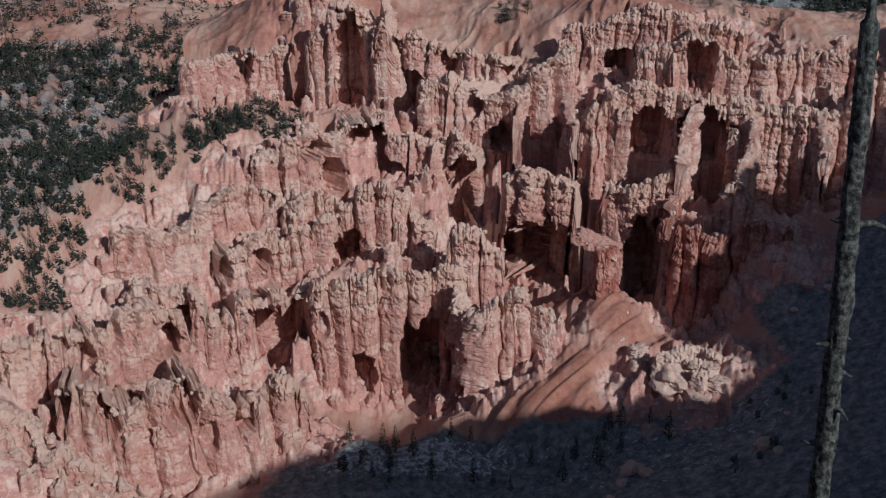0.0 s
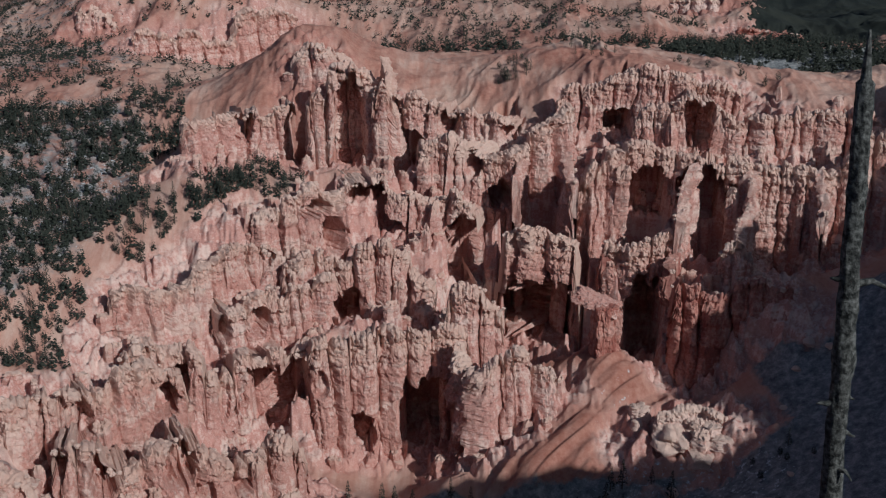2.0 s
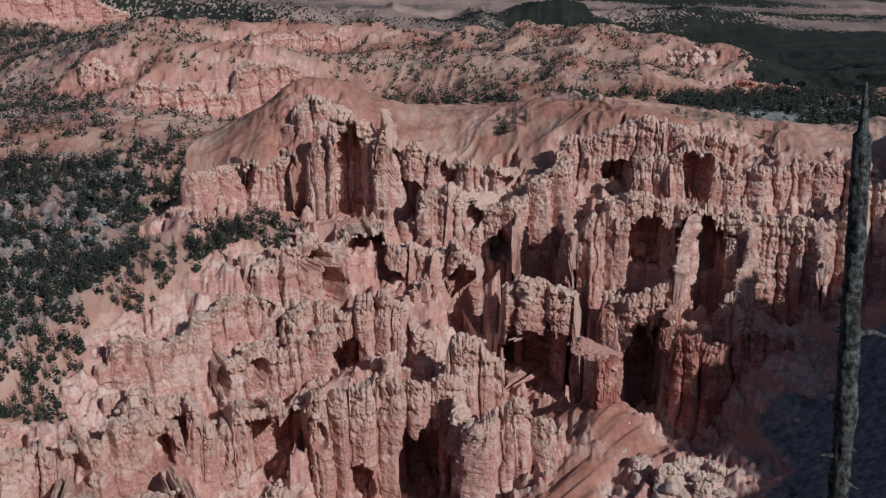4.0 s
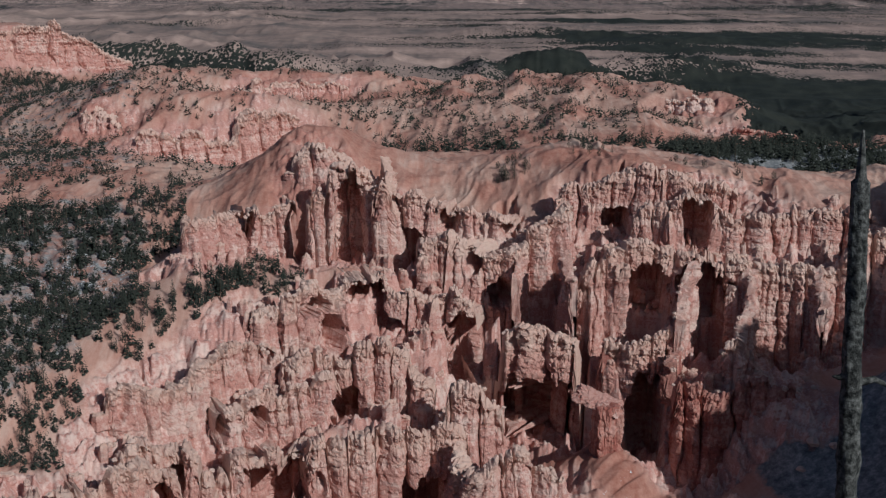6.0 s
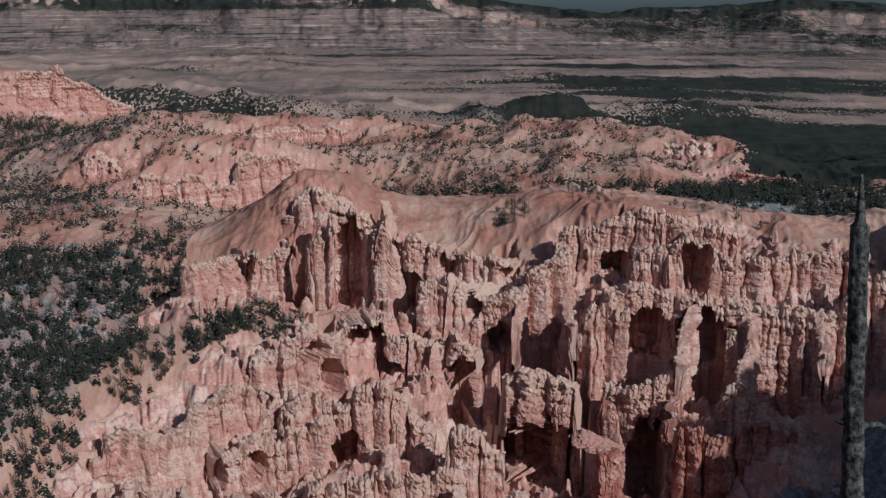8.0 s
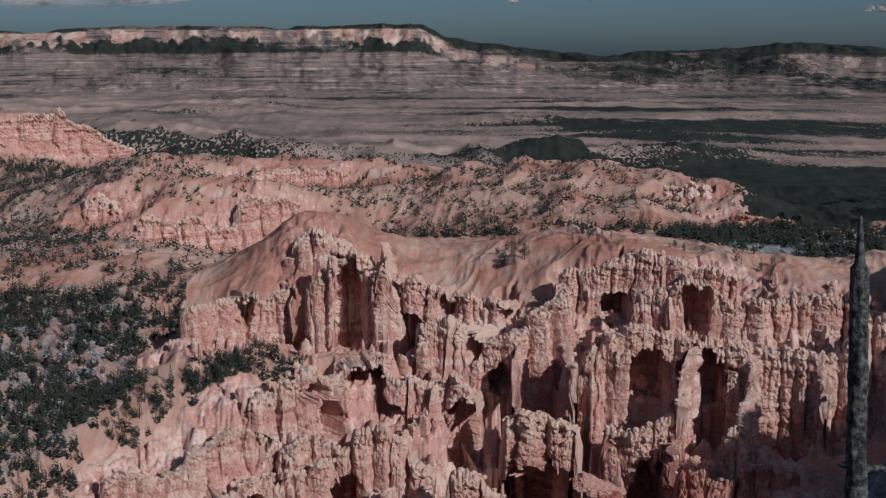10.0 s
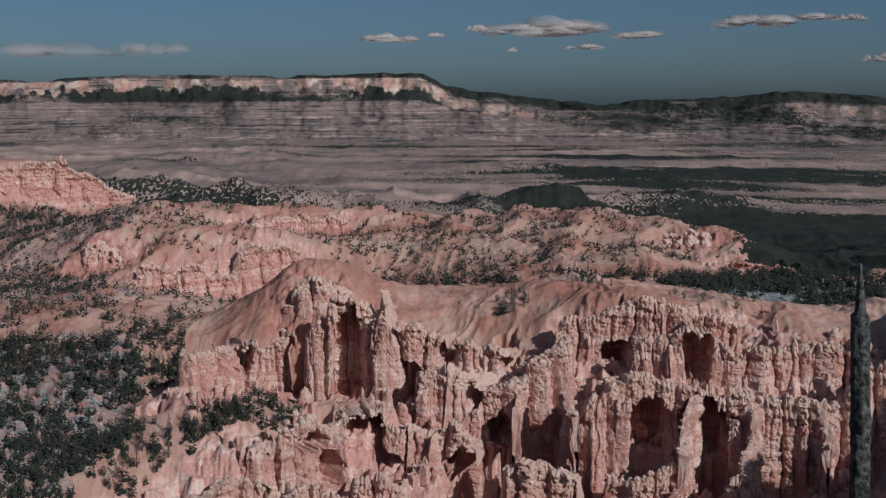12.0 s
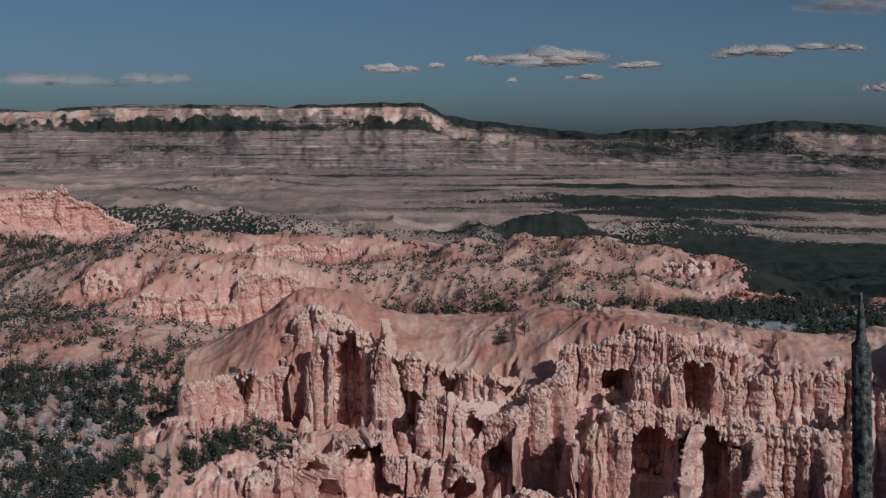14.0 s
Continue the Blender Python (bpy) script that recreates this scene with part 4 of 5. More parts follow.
def hoodoo_fin(row, seed, label, mat, meshes=None, uneven=0.16, coarse=1.0, base_half=5.5, crest_half=2.0, lobes=1.0, knobs=1.0, recesses=DARK_RECESSES, pale=1.0):
    rng = random.Random(seed)
    fin = tagged(new("rock_fin"), label, "rock formation", "rock fins of the canyon")
    fin.location = (*row[0][:2], min(p[2] for p in row))
    inverse = Matrix.Translation(-fin.location)

    def piece(name, me, spot, turn, scale):
        ob = new(name, me)
        ob.parent = fin
        ob.matrix_parent_inverse = inverse
        ob.matrix_basis = Matrix.LocRotScale(spot, Euler((rng.uniform(-0.06, 0.06), rng.uniform(-0.06, 0.06), turn)), scale)
        return ob

    me, crest = wall_mesh(row, seed, mat, uneven, base_half, crest_half, coarse, lobes, recesses, pale)
    wall = new("wall", me)
    wall.parent = fin
    wall.matrix_parent_inverse = inverse
    # loose blocks along the crest
    for x, y, foot, top, solid in crest[3:-3:max(1, int(5.5 / knobs))]:
        if solid < 0.95 or rng.random() < 0.35:
            continue
        size = coarse * rng.uniform(0.5, 1.25)
        k = rng.uniform(-1.6, 1.6)
        piece("cap_rock", rng.choice(CAPS), (x + k, y + k, top + rng.uniform(-0.5, 0.5)), rng.uniform(0, 6.28), (size, size, size * rng.uniform(0.8, 1.4)))
    if coarse > 1.2:
        return fin
    # short knobs on the rubble in front and lone pillars at the wall's foot
    for x, y, foot, top in along(row, 1.5 / knobs):
        px, py = x + rng.gauss(0, 6.0), y + rng.gauss(-2, 10.0)
        if meshes is RED or in_hollow(px, py) or in_recess(px, py) or rockiness(np.array([px]), np.array([py]))[0] < 0.5:
            continue
        wide = rng.uniform(0.4, 1.1)
        piece("knob", rng.choice(meshes or KNOBS), (px, py, ground_at(px, py) - 2.2), rng.uniform(0, 6.28), (wide, wide, rng.uniform(0.5, 1.2) * (0.4 if meshes else 1)))
    for x, y, foot, top in along(row, 15.0):
        k = 1 - rng.uniform(2.0, 6.5) / math.hypot(x, y)
        px, py = x * k + rng.uniform(-3, 3), y * k
        if meshes is RED or in_hollow(px, py) or in_recess(px, py) or len(row) < 4:
            continue
        base = min(foot, ground_at(px, py)) - 3
        tall = max((top - foot) * rng.uniform(0.4, 0.85) + foot - base, 5)
        me = rng.choice(meshes or (TALL if tall > 21 else SHORT))
        own = me.vertices[-1].co.z
        wide = rng.uniform(0.5, 0.95) * min(1.1, max(0.7, tall / own))
        piece("hoodoo", me, (px, py, base), rng.uniform(0, 6.28), (wide, wide, tall / own))
    return fin


LABELS = {
    "dark_fin": "dark red fluted rock fin half in shade",
    "pale_mound": "pale knobby rock mound with snow on top",
    "far_red_fins": "distant red rock spires below the ridge",
    "end_cliff": "pale cream cliff at the end of the ridge",
    "shade_fin": "dark red fluted rock fin half in shade",
    "twin_pillar_a": "tall smooth pink rock pillar beside a dark alcove",
    "twin_pillar_b": "tall broad pink rock pillar beside a dark alcove",
    "great_wall": "long fluted wall of pink and cream pillars",
    "left_rim": "distant orange cliff band on a wooded slope",
}
FLUSH = {"great_wall", "upper_wall_east", "crest_fins_east", "middle_fins", "west_fins", "central_wall", "tower_fins", "buttress_a", "buttress_b", "buttress_c", "buttress_d", "buttress_e", "buttress_f", "shade_fin"}
KNOBBY = {"knob_terrace", "summit_knobs", "saddle_knobs", "summit_west", "near_rocks", "corner_rocks", "spire_ridge", "lower_remnants", "front_row"}
for number, (row_name, row) in enumerate(ROWS.items()):
    reach = math.hypot(*row[0][:2])
    pool, mat = None, rock_mat
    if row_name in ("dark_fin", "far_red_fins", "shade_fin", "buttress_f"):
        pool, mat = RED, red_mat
    elif row_name in ("pale_mound", "end_cliff"):
        pool, mat = PALE, pale_mat
    tall = max(p[3] - p[2] for p in row)
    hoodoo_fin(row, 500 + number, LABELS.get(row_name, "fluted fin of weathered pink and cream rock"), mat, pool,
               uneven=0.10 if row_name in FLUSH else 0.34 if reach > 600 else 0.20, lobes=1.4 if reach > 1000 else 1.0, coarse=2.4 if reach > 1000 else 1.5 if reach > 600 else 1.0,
               base_half=2.0 + 0.12 * tall if row_name.startswith("buttress_") else 3.0 + 0.24 * tall, crest_half=min(2.6, 1.3 + 0.05 * tall), knobs=1.8 if row_name in KNOBBY else 1.0, recesses=[] if row_name.startswith(("buttress_", "twin_")) else DARK_RECESSES,
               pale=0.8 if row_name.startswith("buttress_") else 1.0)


# ---- trees ----
def tuft(verts, faces, at, out, size, rng):
    """One bough end: a bent, ragged little fan of needles."""
    side = Vector((-out.y, out.x, 0)).normalized() * size * 0.62
    n = len(verts)
    tip = at + out * size + Vector((0, 0, -0.22 * size))
    verts += [tuple(at + Vector((0, 0, 0.18 * size))), tuple(at + out * size * 0.5 + side + Vector((0, 0, rng.uniform(-0.3, 0.1) * size))), tuple(tip),
              tuple(at + out * size * 0.5 - side + Vector((0, 0, rng.uniform(-0.3, 0.1) * size))), tuple(at + out * size * 0.45 + Vector((0, 0, 0.30 * size)))]
    faces += [(n, n + 1, n + 4), (n + 1, n + 2, n + 4), (n + 2, n + 3, n + 4), (n + 3, n, n + 4)]


def pine_meshes(seed, tall, wide, low, rounder):
    rng = random.Random(seed)
    verts, faces = [], []
    for k in range(170):
        v = low + (1 - low) * (k + rng.random()) / 170
        spread = wide * ((1 - v) ** 0.75 if not rounder else math.sin(math.pi * min(1, (v - low) / (1 - low) * 0.85 + 0.12)) ** 0.7) * rng.uniform(0.35, 1.0)
        t = rng.uniform(0, 6.283)
        out = Vector((math.cos(t), math.sin(t), rng.uniform(-0.15, 0.25)))
        tuft(verts, faces, Vector((out.x * spread * 0.75, out.y * spread * 0.75, v * tall)), out, max(0.28, 0.26 * spread + 0.22), rng)
    crown = mesh_from("crown", verts, faces, needle_mat, flat=True)
    verts, faces = [], []
    for j in range(6):
        v = j / 5
        for i in range(6):
            t = i * math.pi / 3
            rad = 0.026 * tall * (1 - 0.9 * v)
            verts.append((rad * math.cos(t) + 0.02 * tall * noise.noise((seed, 0, v * 3)), rad * math.sin(t), v * tall * 0.95 - 0.06 * tall * (j == 0)))
    faces = [(j * 6 + i, j * 6 + (i + 1) % 6, j * 6 + 6 + (i + 1) % 6, j * 6 + 6 + i) for j in range(5) for i in range(6)]
    return mesh_from("trunk", verts, faces, bark_mat), crown


PINES = [pine_meshes(700 + k, 11.0, 2.3, 0.16, False) for k in range(6)] + [pine_meshes(720 + k, 6.5, 2.2, 0.12, True) for k in range(5)]


def pine_tree(x, y, size, pick, turn, label, group):
    tree = tagged(new("pine_tree"), label, "tree", group)
    tree.matrix_basis = Matrix.LocRotScale((x, y, ground_at(x, y) - 0.2), Euler((0, 0, turn)), (size, size, size))
    for name, me in zip(("trunk", "crown"), PINES[pick]):
        new(name, me).parent = tree
    return tree


def spots(rng, count, cx, cy, rx, ry, turn=0.0, loose=True, apart=2.6):
    """Places for trees in an oval, never too close together, off the bare rock."""
    out, taken, c, s = [], set(), math.cos(radians(turn)), math.sin(radians(turn))
    for attempt in range(count * 60):
        if len(out) == count:
            break
        u, v = rng.uniform(-1, 1), rng.uniform(-1, 1)
        if u * u + v * v > 1:
            continue
        x, y = cx + c * u * rx - s * v * ry, cy + s * u * rx + c * v * ry
        if loose and soft_noise(x / 17, y / 24, 81) < rng.uniform(-0.9, 0.5):
            continue
        cell = (round(x / apart), round(y / (1.6 * apart)))
        if cell in taken or rockiness(np.array([x]), np.array([y]))[0] > 0.6:
            continue
        taken.add(cell)
        out.append((x, y))
    return out


rng = random.Random(9)
WOODS = [  # count, centre, half sizes, turn, size, share of tall trees, words
    (50, -164, 440, 34, 56, 20, 0.95, 0.85, "dark green pine on the snowy canyon slope"),
    (20, -142, 481, 21, 34, 16, 0.95, 0.7, "dark green pine below a pale clay slope"),
    (20, -118, 398, 15, 20, 16, 0.9, 0.5, "bushy dark pine in a snowy draw"),
    (20, -89, 411, 11, 19, 12, 0.9, 0.3, "bushy dark pinyon on a pink clay spur"),
    (22, -146, 356, 15, 38, 22, 0.9, 0.8, "dark green pine on the snowy canyon slope"),
    (14, -76, 428, 14, 20, 10, 0.6, 0.3, "low dark pinyon on a pink clay spur"),
    (20, -165, 555, 45, 45, 16, 0.8, 0.55, "scattered dark pine on a pale clay apron"),
    (16, -205, 500, 18, 40, 22, 0.9, 0.6, "scattered dark pine on a pale clay apron"),
    (16, 20, 655, 45, 30, 0, 0.95, 0.6, "dark pine in the gully below the back ridge"),
    (10, 100, 645, 50, 22, -10, 0.95, 0.6, "dark pine in the gully below the back ridge"),
    (16, 172, 590, 24, 55, -16, 1.0, 0.6, "dark pine on the plateau behind the crest"),
    (30, 8, 284, 66, 14, 0, 0.9, 0.9, "slender conifer on the shaded canyon floor"),
    (12, 88, 270, 24, 32, -20, 0.6, 0.4, "small dark conifer on the shaded slope"),
    (16, 33, 512, 9, 18, 0, 0.7, 0.3, "bushy pinyon on the rounded clay crest"),
    (12, 71, 520, 18, 14, 0, 0.6, 0.3, "bushy pinyon on the rounded clay crest"),
    (12, 130, 480, 30, 14, -25, 0.6, 0.2, "low dark shrub on the crest of the wall"),
]
for count, cx, cy, rx, ry, turn, size, share, words in WOODS:
    for x, y in spots(rng, count, cx, cy, rx, ry, turn):
        tall = rng.random() < share
        pine_tree(x, y, size * rng.uniform(0.6, 1.15), rng.randrange(6) if tall else rng.randrange(6, 11), rng.uniform(0, 6.28), words, "pines of the canyon")


def far_woods(name, places, size, label, tufts=12, broad=0.45):
    """Small far trees, too many to count, as one mesh."""
    rng = random.Random(len(places))
    verts, faces = [], []
    for x, y in places:
        z, s = ground_at(x, y), size * rng.uniform(0.5, 1.2)
        for k in range(tufts):
            v = k / tufts
            t = rng.uniform(0, 6.283)
            out = Vector((math.cos(t), math.sin(t), 0.1))
            tuft(verts, faces, Vector((x, y, z + (0.1 + v) * s)) + out * 0.1 * s, out, s * broad * (1.1 - v) * rng.uniform(0.6, 1.2), rng)
    return tagged(new(name, mesh_from(name, verts, faces, needle_mat, flat=True)), label, "trees", kind="stuff")


far_woods("ridge_shrubs", spots(rng, 1300, -10, 800, 240, 125, 0), 5.4, "dark shrubs and small pines dotting the back ridge", 14, 0.34)
far_woods("slope_woods", spots(rng, 2600, -330, 860, 95, 260, 20), 5.0, "dense dark pinyon woods on the far slope", 10, 0.36)
far_woods("mesa_shrubs", spots(rng, 520, -400, 1100, 95, 75, 20), 5.0, "dark shrubs dotting the slope below the orange mesa", 10, 0.36)
far_woods("crest_woods", spots(rng, 120, -60, 905, 200, 30, 0), 4.5, "small dark pines along the ridge top")
far_woods("canyon_woods", spots(rng, 330, -168, 440, 40, 64, 20, True, 2.8) + spots(rng, 90, -142, 481, 24, 36, 16), 7.5, "dense dark pine woods on the snowy canyon slope", 60, 0.2)
far_woods("draw_woods", spots(rng, 150, -148, 360, 20, 48, 22, False, 2.8) + spots(rng, 34, -118, 398, 18, 24, 16, False, 3.2) + spots(rng, 34, -90, 413, 12, 20, 12, True, 3.2) + spots(rng, 34, -72, 430, 15, 20, 10, True, 3.2), 6.5, "dense dark pines in a snowy draw", 60, 0.2)
far_woods("gully_woods", spots(rng, 200, 90, 640, 140, 24, -8), 8.0, "dense dark pines in the gully below the back ridge", 22, 0.32)
far_woods("plateau_woods", spots(rng, 620, 192, 585, 72, 70, 0), 7.0, "dark pines on the plateau behind the crest", 20, 0.32)
far_woods("apron_shrubs", spots(rng, 420, -200, 590, 85, 120, 20), 5.5, "dark shrubs dotting the pale clay apron", 16, 0.3)


# ---- the dead tree at the rim ----
def dead_tree():
    grey = plain_mat("weathered_wood", [(0.38, (0.02, 0.02, 0.02)), (0.5, (0.075, 0.073, 0.07)), (0.64, (0.17, 0.165, 0.16))], 11.0, 0.9, 0.06)
    rng = random.Random(4)
    foot, top = Vector((6.02, 12.66, 277.0)), Vector((5.13, 13.03, 298.05))
    tree = tagged(new("dead_tree"), "bare grey dead pine trunk with broken stubs", "tree")
    tree.location = foot
    axis = top - foot
    verts, faces, around, levels = [], [], 28, 420
    for j in range(levels + 1):
        v = j / levels
        splinter = min(1.0, max(0.0, (1 - v) / 0.030))
        rad = (0.105 + 0.10 * (1 - v)) * (1.0 if v < 0.970 else 0.14 + 0.50 * splinter)
        bend = Vector((0.09 * math.sin(v * 9), 0.05 * math.sin(v * 7 + 1), 0))
        rad *= 1 + 0.16 * math.exp(-((v - 0.83) / 0.006) ** 2) + 0.22 * math.exp(-((v - 0.795) / 0.008) ** 2) + 0.12 * math.exp(-((v - 0.905) / 0.004) ** 2)
        for i in range(around):
            t = 2 * math.pi * i / around
            k = rad * (1 + 0.20 * noise.noise((math.cos(t) * 2.2, math.sin(t) * 2.2 + 5, v * 26)) + 0.16 * noise.noise((math.cos(t) * 5, math.sin(t) * 5, v * 34)) + 0.12 * noise.noise((math.cos(t) * 9, math.sin(t) * 9, v * 150)))
            verts.append(tuple(axis * v + bend * (1 - v) + Vector((k * math.cos(t), k * math.sin(t), 0))))
    faces = [(j * around + i, j * around + (i + 1) % around, (j + 1) * around + (i + 1) % around, (j + 1) * around + i) for j in range(levels) for i in range(around)]
    faces.append(tuple(levels * around + i for i in range(around)))
    new("trunk", mesh_from("trunk", verts, faces, grey)).parent = tree
    for v, t, length in ((0.64, 0.4, 0.4), (0.69, 2.8, 0.25), (0.742, 0.2, 0.2), (0.766, 3.4, 0.22), (0.768, 0.3, 0.15), (0.845, 0.1, 0.9), (0.85, 3.0, 0.14), (0.90, 0.6, 0.10), (0.72, -1.2, 0.25)):
        verts, n = [], 6
        out = Vector((math.cos(t), math.sin(t) * 0.6, -0.25)).normalized()
        side, lift = out.cross(Vector((0, 0, 1))).normalized(), Vector((0, 0, 1))
        for k in range(5):
            u = k / 4
            rad = 0.055 * (1 - 0.8 * u)
            centre = axis * v + out * (0.1 + length * u) + Vector((0, 0, 0.12 * length * math.sin(u * 5 + t)))
            verts += [tuple(centre + side * rad * math.cos(i * 1.047) + lift * rad * math.sin(i * 1.047)) for i in range(n)]
        faces = [(k * n + i, k * n + (i + 1) % n, k * n + n + (i + 1) % n, k * n + n + i) for k in range(4) for i in range(n)]
        faces.append(tuple(4 * n + i for i in range(n)))
        new("branch_stub", mesh_from("branch_stub", verts, faces, grey)).parent = tree


dead_tree()


# ---- clouds ----
def cloud_material(name, most):
    m = bpy.data.materials.new(name)
    m.use_nodes = True
    nt = m.node_tree
    nt.nodes.remove(nt.nodes["Principled BSDF"])
    coords = nt.nodes.new("ShaderNodeTexCoord")
    away = nt.nodes.new("ShaderNodeVectorMath")
    away.operation = "LENGTH"
    nt.links.new(stretched(nt, coords.outputs["Object"], 1, 0.2, 1), away.inputs[0])
    wisps = grain(nt, nt.nodes.new("ShaderNodeNewGeometry").outputs["Position"], 0.012, 6, 0.65)
    thick = calc(nt, "ADD", calc(nt, "MULTIPLY", calc(nt, "SUBTRACT", 1.15, away.outputs["Value"]), 1.1), calc(nt, "MULTIPLY", calc(nt, "SUBTRACT", wisps, 0.5), 1.5))
    soft = nt.nodes.new("ShaderNodeMapRange")
    soft.interpolation_type = "SMOOTHSTEP"
    soft.inputs[2].default_value, soft.inputs[4].default_value = 0.95, most
    nt.links.new(thick, soft.inputs[0])
    white, clear, mixed = node(nt, "BsdfDiffuse", Color=(0.46, 0.41, 0.41, 1)), nt.nodes.new("ShaderNodeBsdfTransparent"), nt.nodes.new("ShaderNodeMixShader")
    nt.links.new(soft.outputs[0], mixed.inputs[0])
    nt.links.new(clear.outputs[0], mixed.inputs[1])
    nt.links.new(white.outputs[0], mixed.inputs[2])
    nt.links.new(mixed.outputs[0], nt.nodes["Material Output"].inputs[0])
    return m


cloud_mat, thin_mat = cloud_material("cloud", 0.62), cloud_material("thin_cloud", 0.2)


def cloud(x, y, z, wide, high, seed, thin=False):
    rng = random.Random(seed)
    verts, faces = [], []
    for k in range(6 if thin else 13):
        u = rng.uniform(-0.88, 0.88)
        swell = math.sqrt(1 - u * u)
        cx, cz = u, -0.3 + rng.uniform(0, 0.55) * swell
        rx, rz = rng.uniform(0.18, 0.34) * (0.45 + swell), rng.uniform(0.4, 0.75) * (0.2 + swell)
        n, a, b = len(verts), 16, 8
        for j in range(b + 1):
            p = math.pi * j / b
            for i in range(a):
                t = 2 * math.pi * i / a
                d = Vector((math.sin(p) * math.cos(t), math.sin(p) * math.sin(t), math.cos(p)))
                k2 = 1 + 0.35 * noise.noise(d * 1.8 + Vector((seed, k, 0)))
                verts.append((cx + d.x * rx * k2, d.y * 0.5 * k2, cz + d.z * rz * k2 * (1 if d.z > 0 else 0.3)))
        faces += [(n + j * a + i, n + j * a + (i + 1) % a, n + (j + 1) * a + (i + 1) % a, n + (j + 1) * a + i) for j in range(b) for i in range(a)]
    ob = tagged(new("cloud", mesh_from("cloud", verts, faces, thin_mat if thin else cloud_mat)), "thin wispy pinkish cloud low in the sky" if thin else "small flat-bottomed white fair-weather cloud", "cloud", "clouds over the plateau")
    ob.matrix_basis = Matrix.LocRotScale((x, y, z), Euler((0, 0, -math.atan2(x, y))), (wide * 1.12, wide * 0.5, high * 1.3))
    ob.visible_shadow = False


CLOUDS = [
    (-220, 4495, 562, 106, 26),
    (143, 4498, 601, 48, 19),
    (410, 4481, 598, 245, 48),
    (583, 4462, 523, 77, 17),
    (801, 4428, 571, 110, 19),
    (1227, 4329, 612, 163, 36),
    (-28, 4500, 576, 34, 14),
    (288, 4491, 513, 22, 14),
    (-1450, 4260, 504, 288, 53),
    (-1142, 4353, 513, 144, 38),
    (1561, 4220, 783, 264, 53),
    (1450, 4260, 629, 86, 17),
    (1672, 4178, 470, 62, 24),
    (1567, 4218, 623, 58, 17),
]
for number, (x, y, z, wide, high) in enumerate(CLOUDS):
    cloud(x, y, z, wide, high, 40 + number, x < -900 or wide > 255)


# ---- the block of rock under a sloping slab ----
def rough_block(name, size, seed, mat, taper=0.0, wear=0.5):
    """A weathered block, standing on z = 0, fluted on its sides and rounded at its edges."""
    bm = bmesh.new()
    bmesh.ops.create_cube(bm, size=2.0)
    bmesh.ops.subdivide_edges(bm, edges=bm.edges[:], cuts=19, use_grid_fill=True)
    for v in bm.verts:
        c = v.co.copy()
        round_off = (abs(c.x) ** 10 + abs(c.y) ** 10 + abs(c.z) ** 10) ** 0.1
        c /= max(round_off, 1e-6)
        p = Vector((c.x * size[0], c.y * size[1], (c.z + 1) * size[2]))
        q = p + Vector((seed * 17.0, seed * 5.0, 0))
        flute = noise.fractal(Vector((q.x * 0.55, q.y * 0.55, q.z * 0.09)), 0.9, 2.0, 4)
        crumb = noise.fractal(q * 0.5, 0.8, 2.0, 5)
        push = wear * (0.9 * flute + 0.7 * crumb)
        flat = Vector((c.x, c.y, 0))
        narrow = 1 - taper * (c.z + 1) / 2
        p = Vector((p.x * narrow, p.y * narrow, p.z)) + flat * push + Vector((0, 0, 0.35 * wear * crumb * (c.z > 0.5)))
        v.co = p
    me = bpy.data.meshes.new(name)
    bm.to_mesh(me)
    bm.free()
    me.materials.append(mat)
    return me


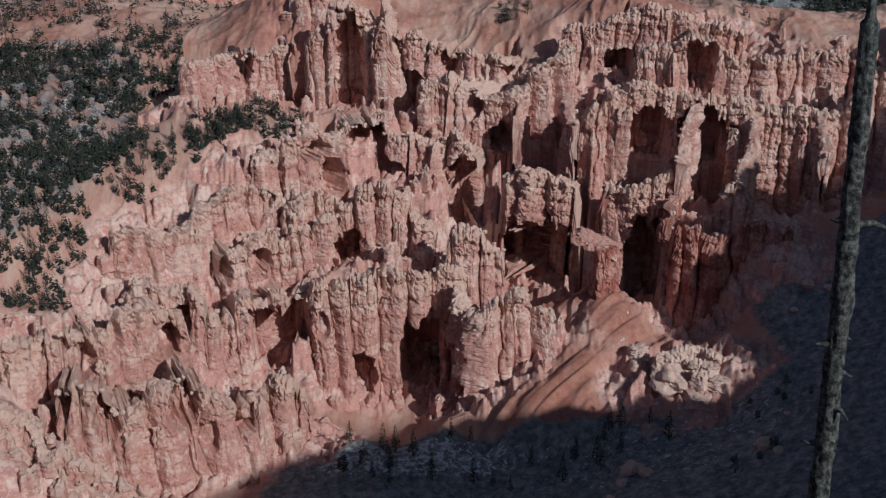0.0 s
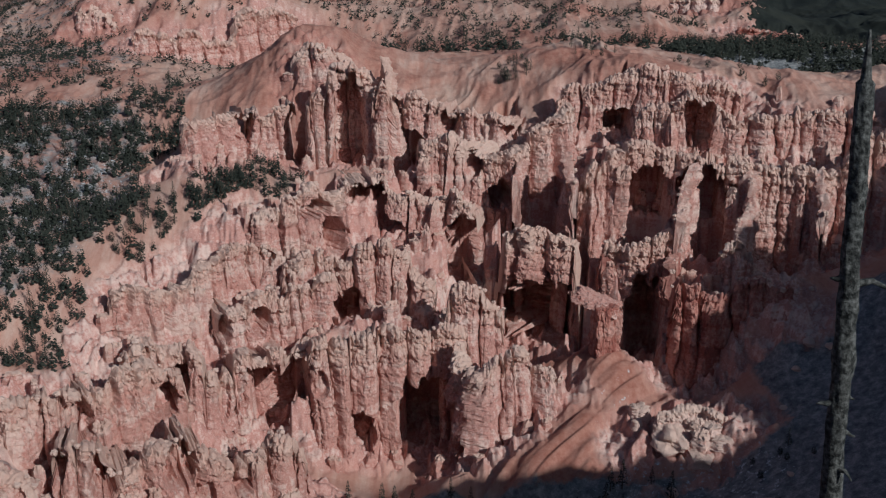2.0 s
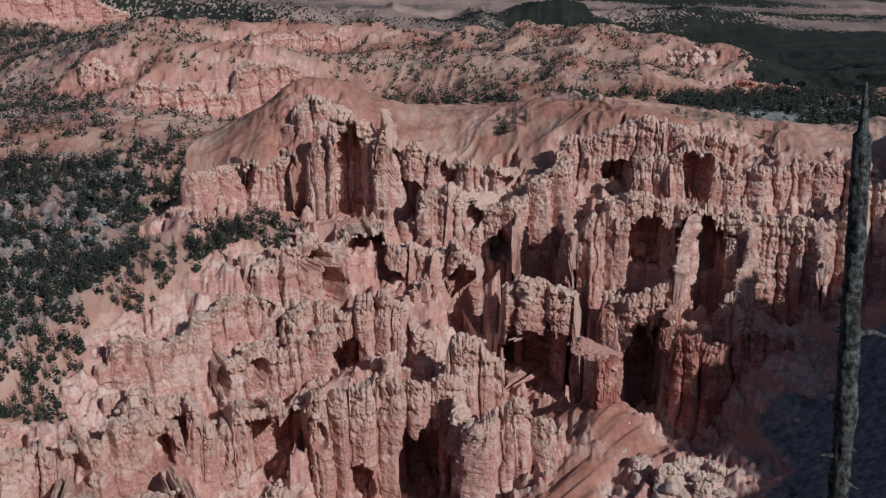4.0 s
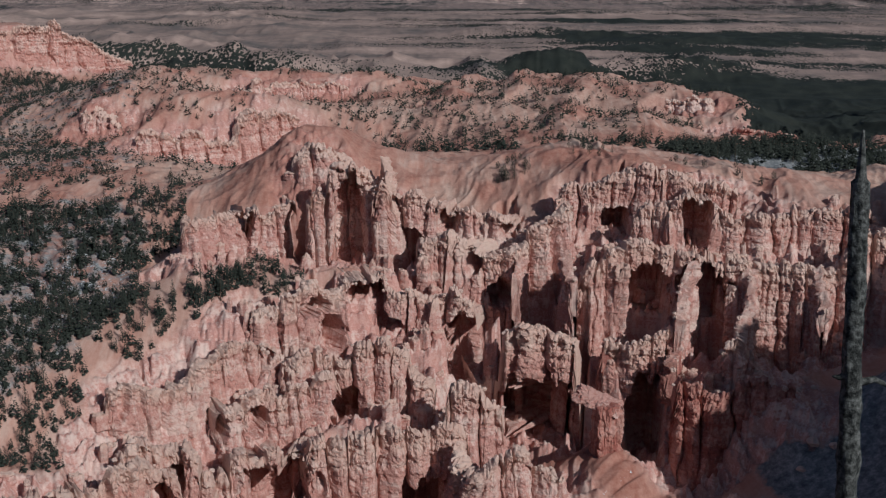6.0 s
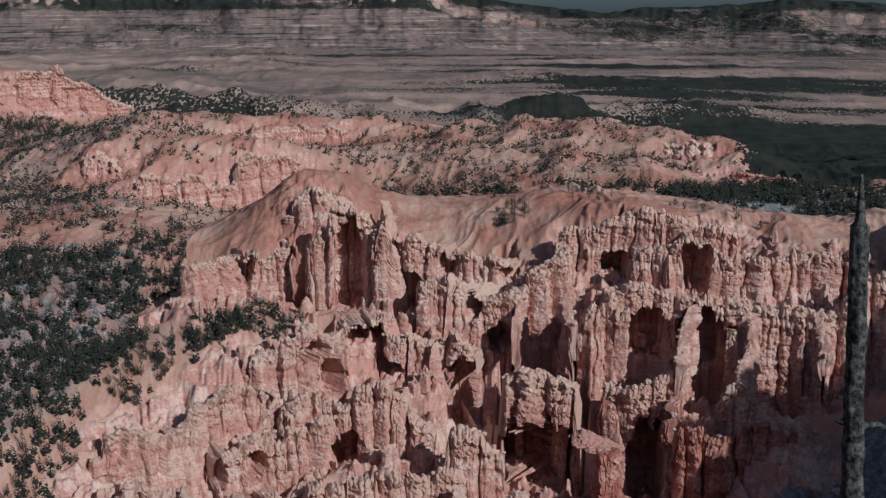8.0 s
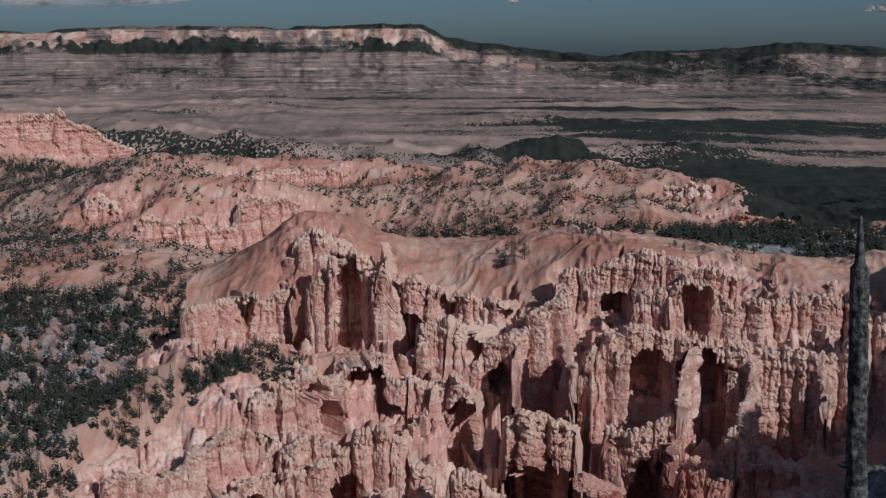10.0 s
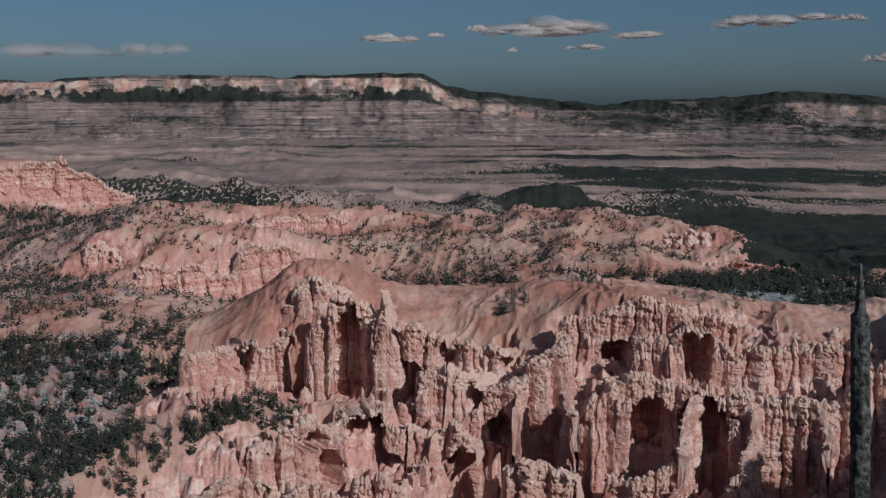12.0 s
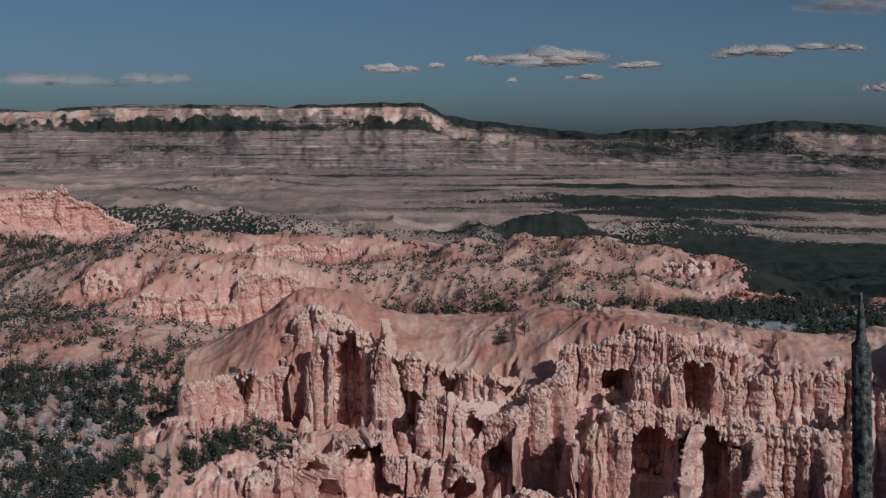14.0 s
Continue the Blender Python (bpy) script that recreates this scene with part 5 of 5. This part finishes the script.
def capped_rock():
    thing = tagged(new("capped_rock"), "square red rock block under a sloping pale slab", "rock formation")
    thing.location = (56.8, 344.5, 134.0)
    for name, me, spot, turn in (
            ("block", rough_block("block", (4.7, 4.0, 9.6), 3, red_mat, 0.10, 0.9), (0, 0, 0), (0, 0, 0.3)),
            ("cap_slab", rough_block("cap_slab", (8.6, 5.2, 1.0), 5, rock_mat, 0.2, 1.5), (-3.2, 3.0, 18.6), (0.14, 0.27, -0.35))):
        ob = new(name, me)
        ob.parent = thing
        ob.matrix_basis = Matrix.LocRotScale(Vector(spot), Euler(turn), None)


capped_rock()


# ---- the pale mound on the red slope ----
def clay_mound():
    rng = random.Random(77)
    thing = tagged(new("clay_mound"), "pale knobby clay mound crusted with small rocks", "rock formation")
    thing.location = (79.0, 304.5, ground_at(79.0, 304.5))
    for number in range(16):
        name = "mound" if number < 3 else "knob"
        u, v = rng.uniform(-1, 1), rng.uniform(-0.8, 0.8)
        size = (8.0, 6.0, 5.5) if number < 3 else tuple(rng.uniform(1.0, 2.3) for k in range(3))
        ob = new(name, lump_mesh(name, 300 + number, pale_mat, 40 if number < 3 else 16, 26 if number < 3 else 10))
        ob.parent = thing
        spot = ((number - 1) * 6.0, (number - 1) * 1.5, -1.0) if number < 3 else (u * 11, v * 5 - 3, 4.4 * math.sqrt(max(0, 1 - 0.6 * u * u)))
        ob.matrix_basis = Matrix.LocRotScale(Vector(spot), Euler((0, 0, rng.uniform(0, 6.28))), size)


clay_mound()


# ---- loose boulders on the shaded slope ----
def boulder(x, y, size, seed):
    ob = tagged(new("boulder", lump_mesh("boulder", seed, pale_mat, 16, 10)), "pale broken boulder on the shaded slope", "rock", "boulders of the slope")
    ob.matrix_basis = Matrix.LocRotScale((x, y, ground_at(x, y) + 0.3 * size), Euler((0, 0, seed)), (size * 1.3, size, size))


for number, (x, y, size) in enumerate([(56, 268, 3.0), (52, 262, 1.6), (59, 264, 2.0), (91, 257, 2.4), (93, 252, 1.3), (115, 315, 1.2), (107, 300, 1.0), (121, 322, 2.0), (100, 268, 0.9), (70, 258, 1.0), (126, 318, 1.4), (48, 255, 1.2), (115, 346, 1.8), (117, 346, 1.5), (113, 346, 1.3), (111, 346, 1.0), (122, 346, 1.3), (128, 346, 0.9), (14, 258, 2.2), (19, 257, 1.6)]):
    boulder(x, y, size, 60 + number)
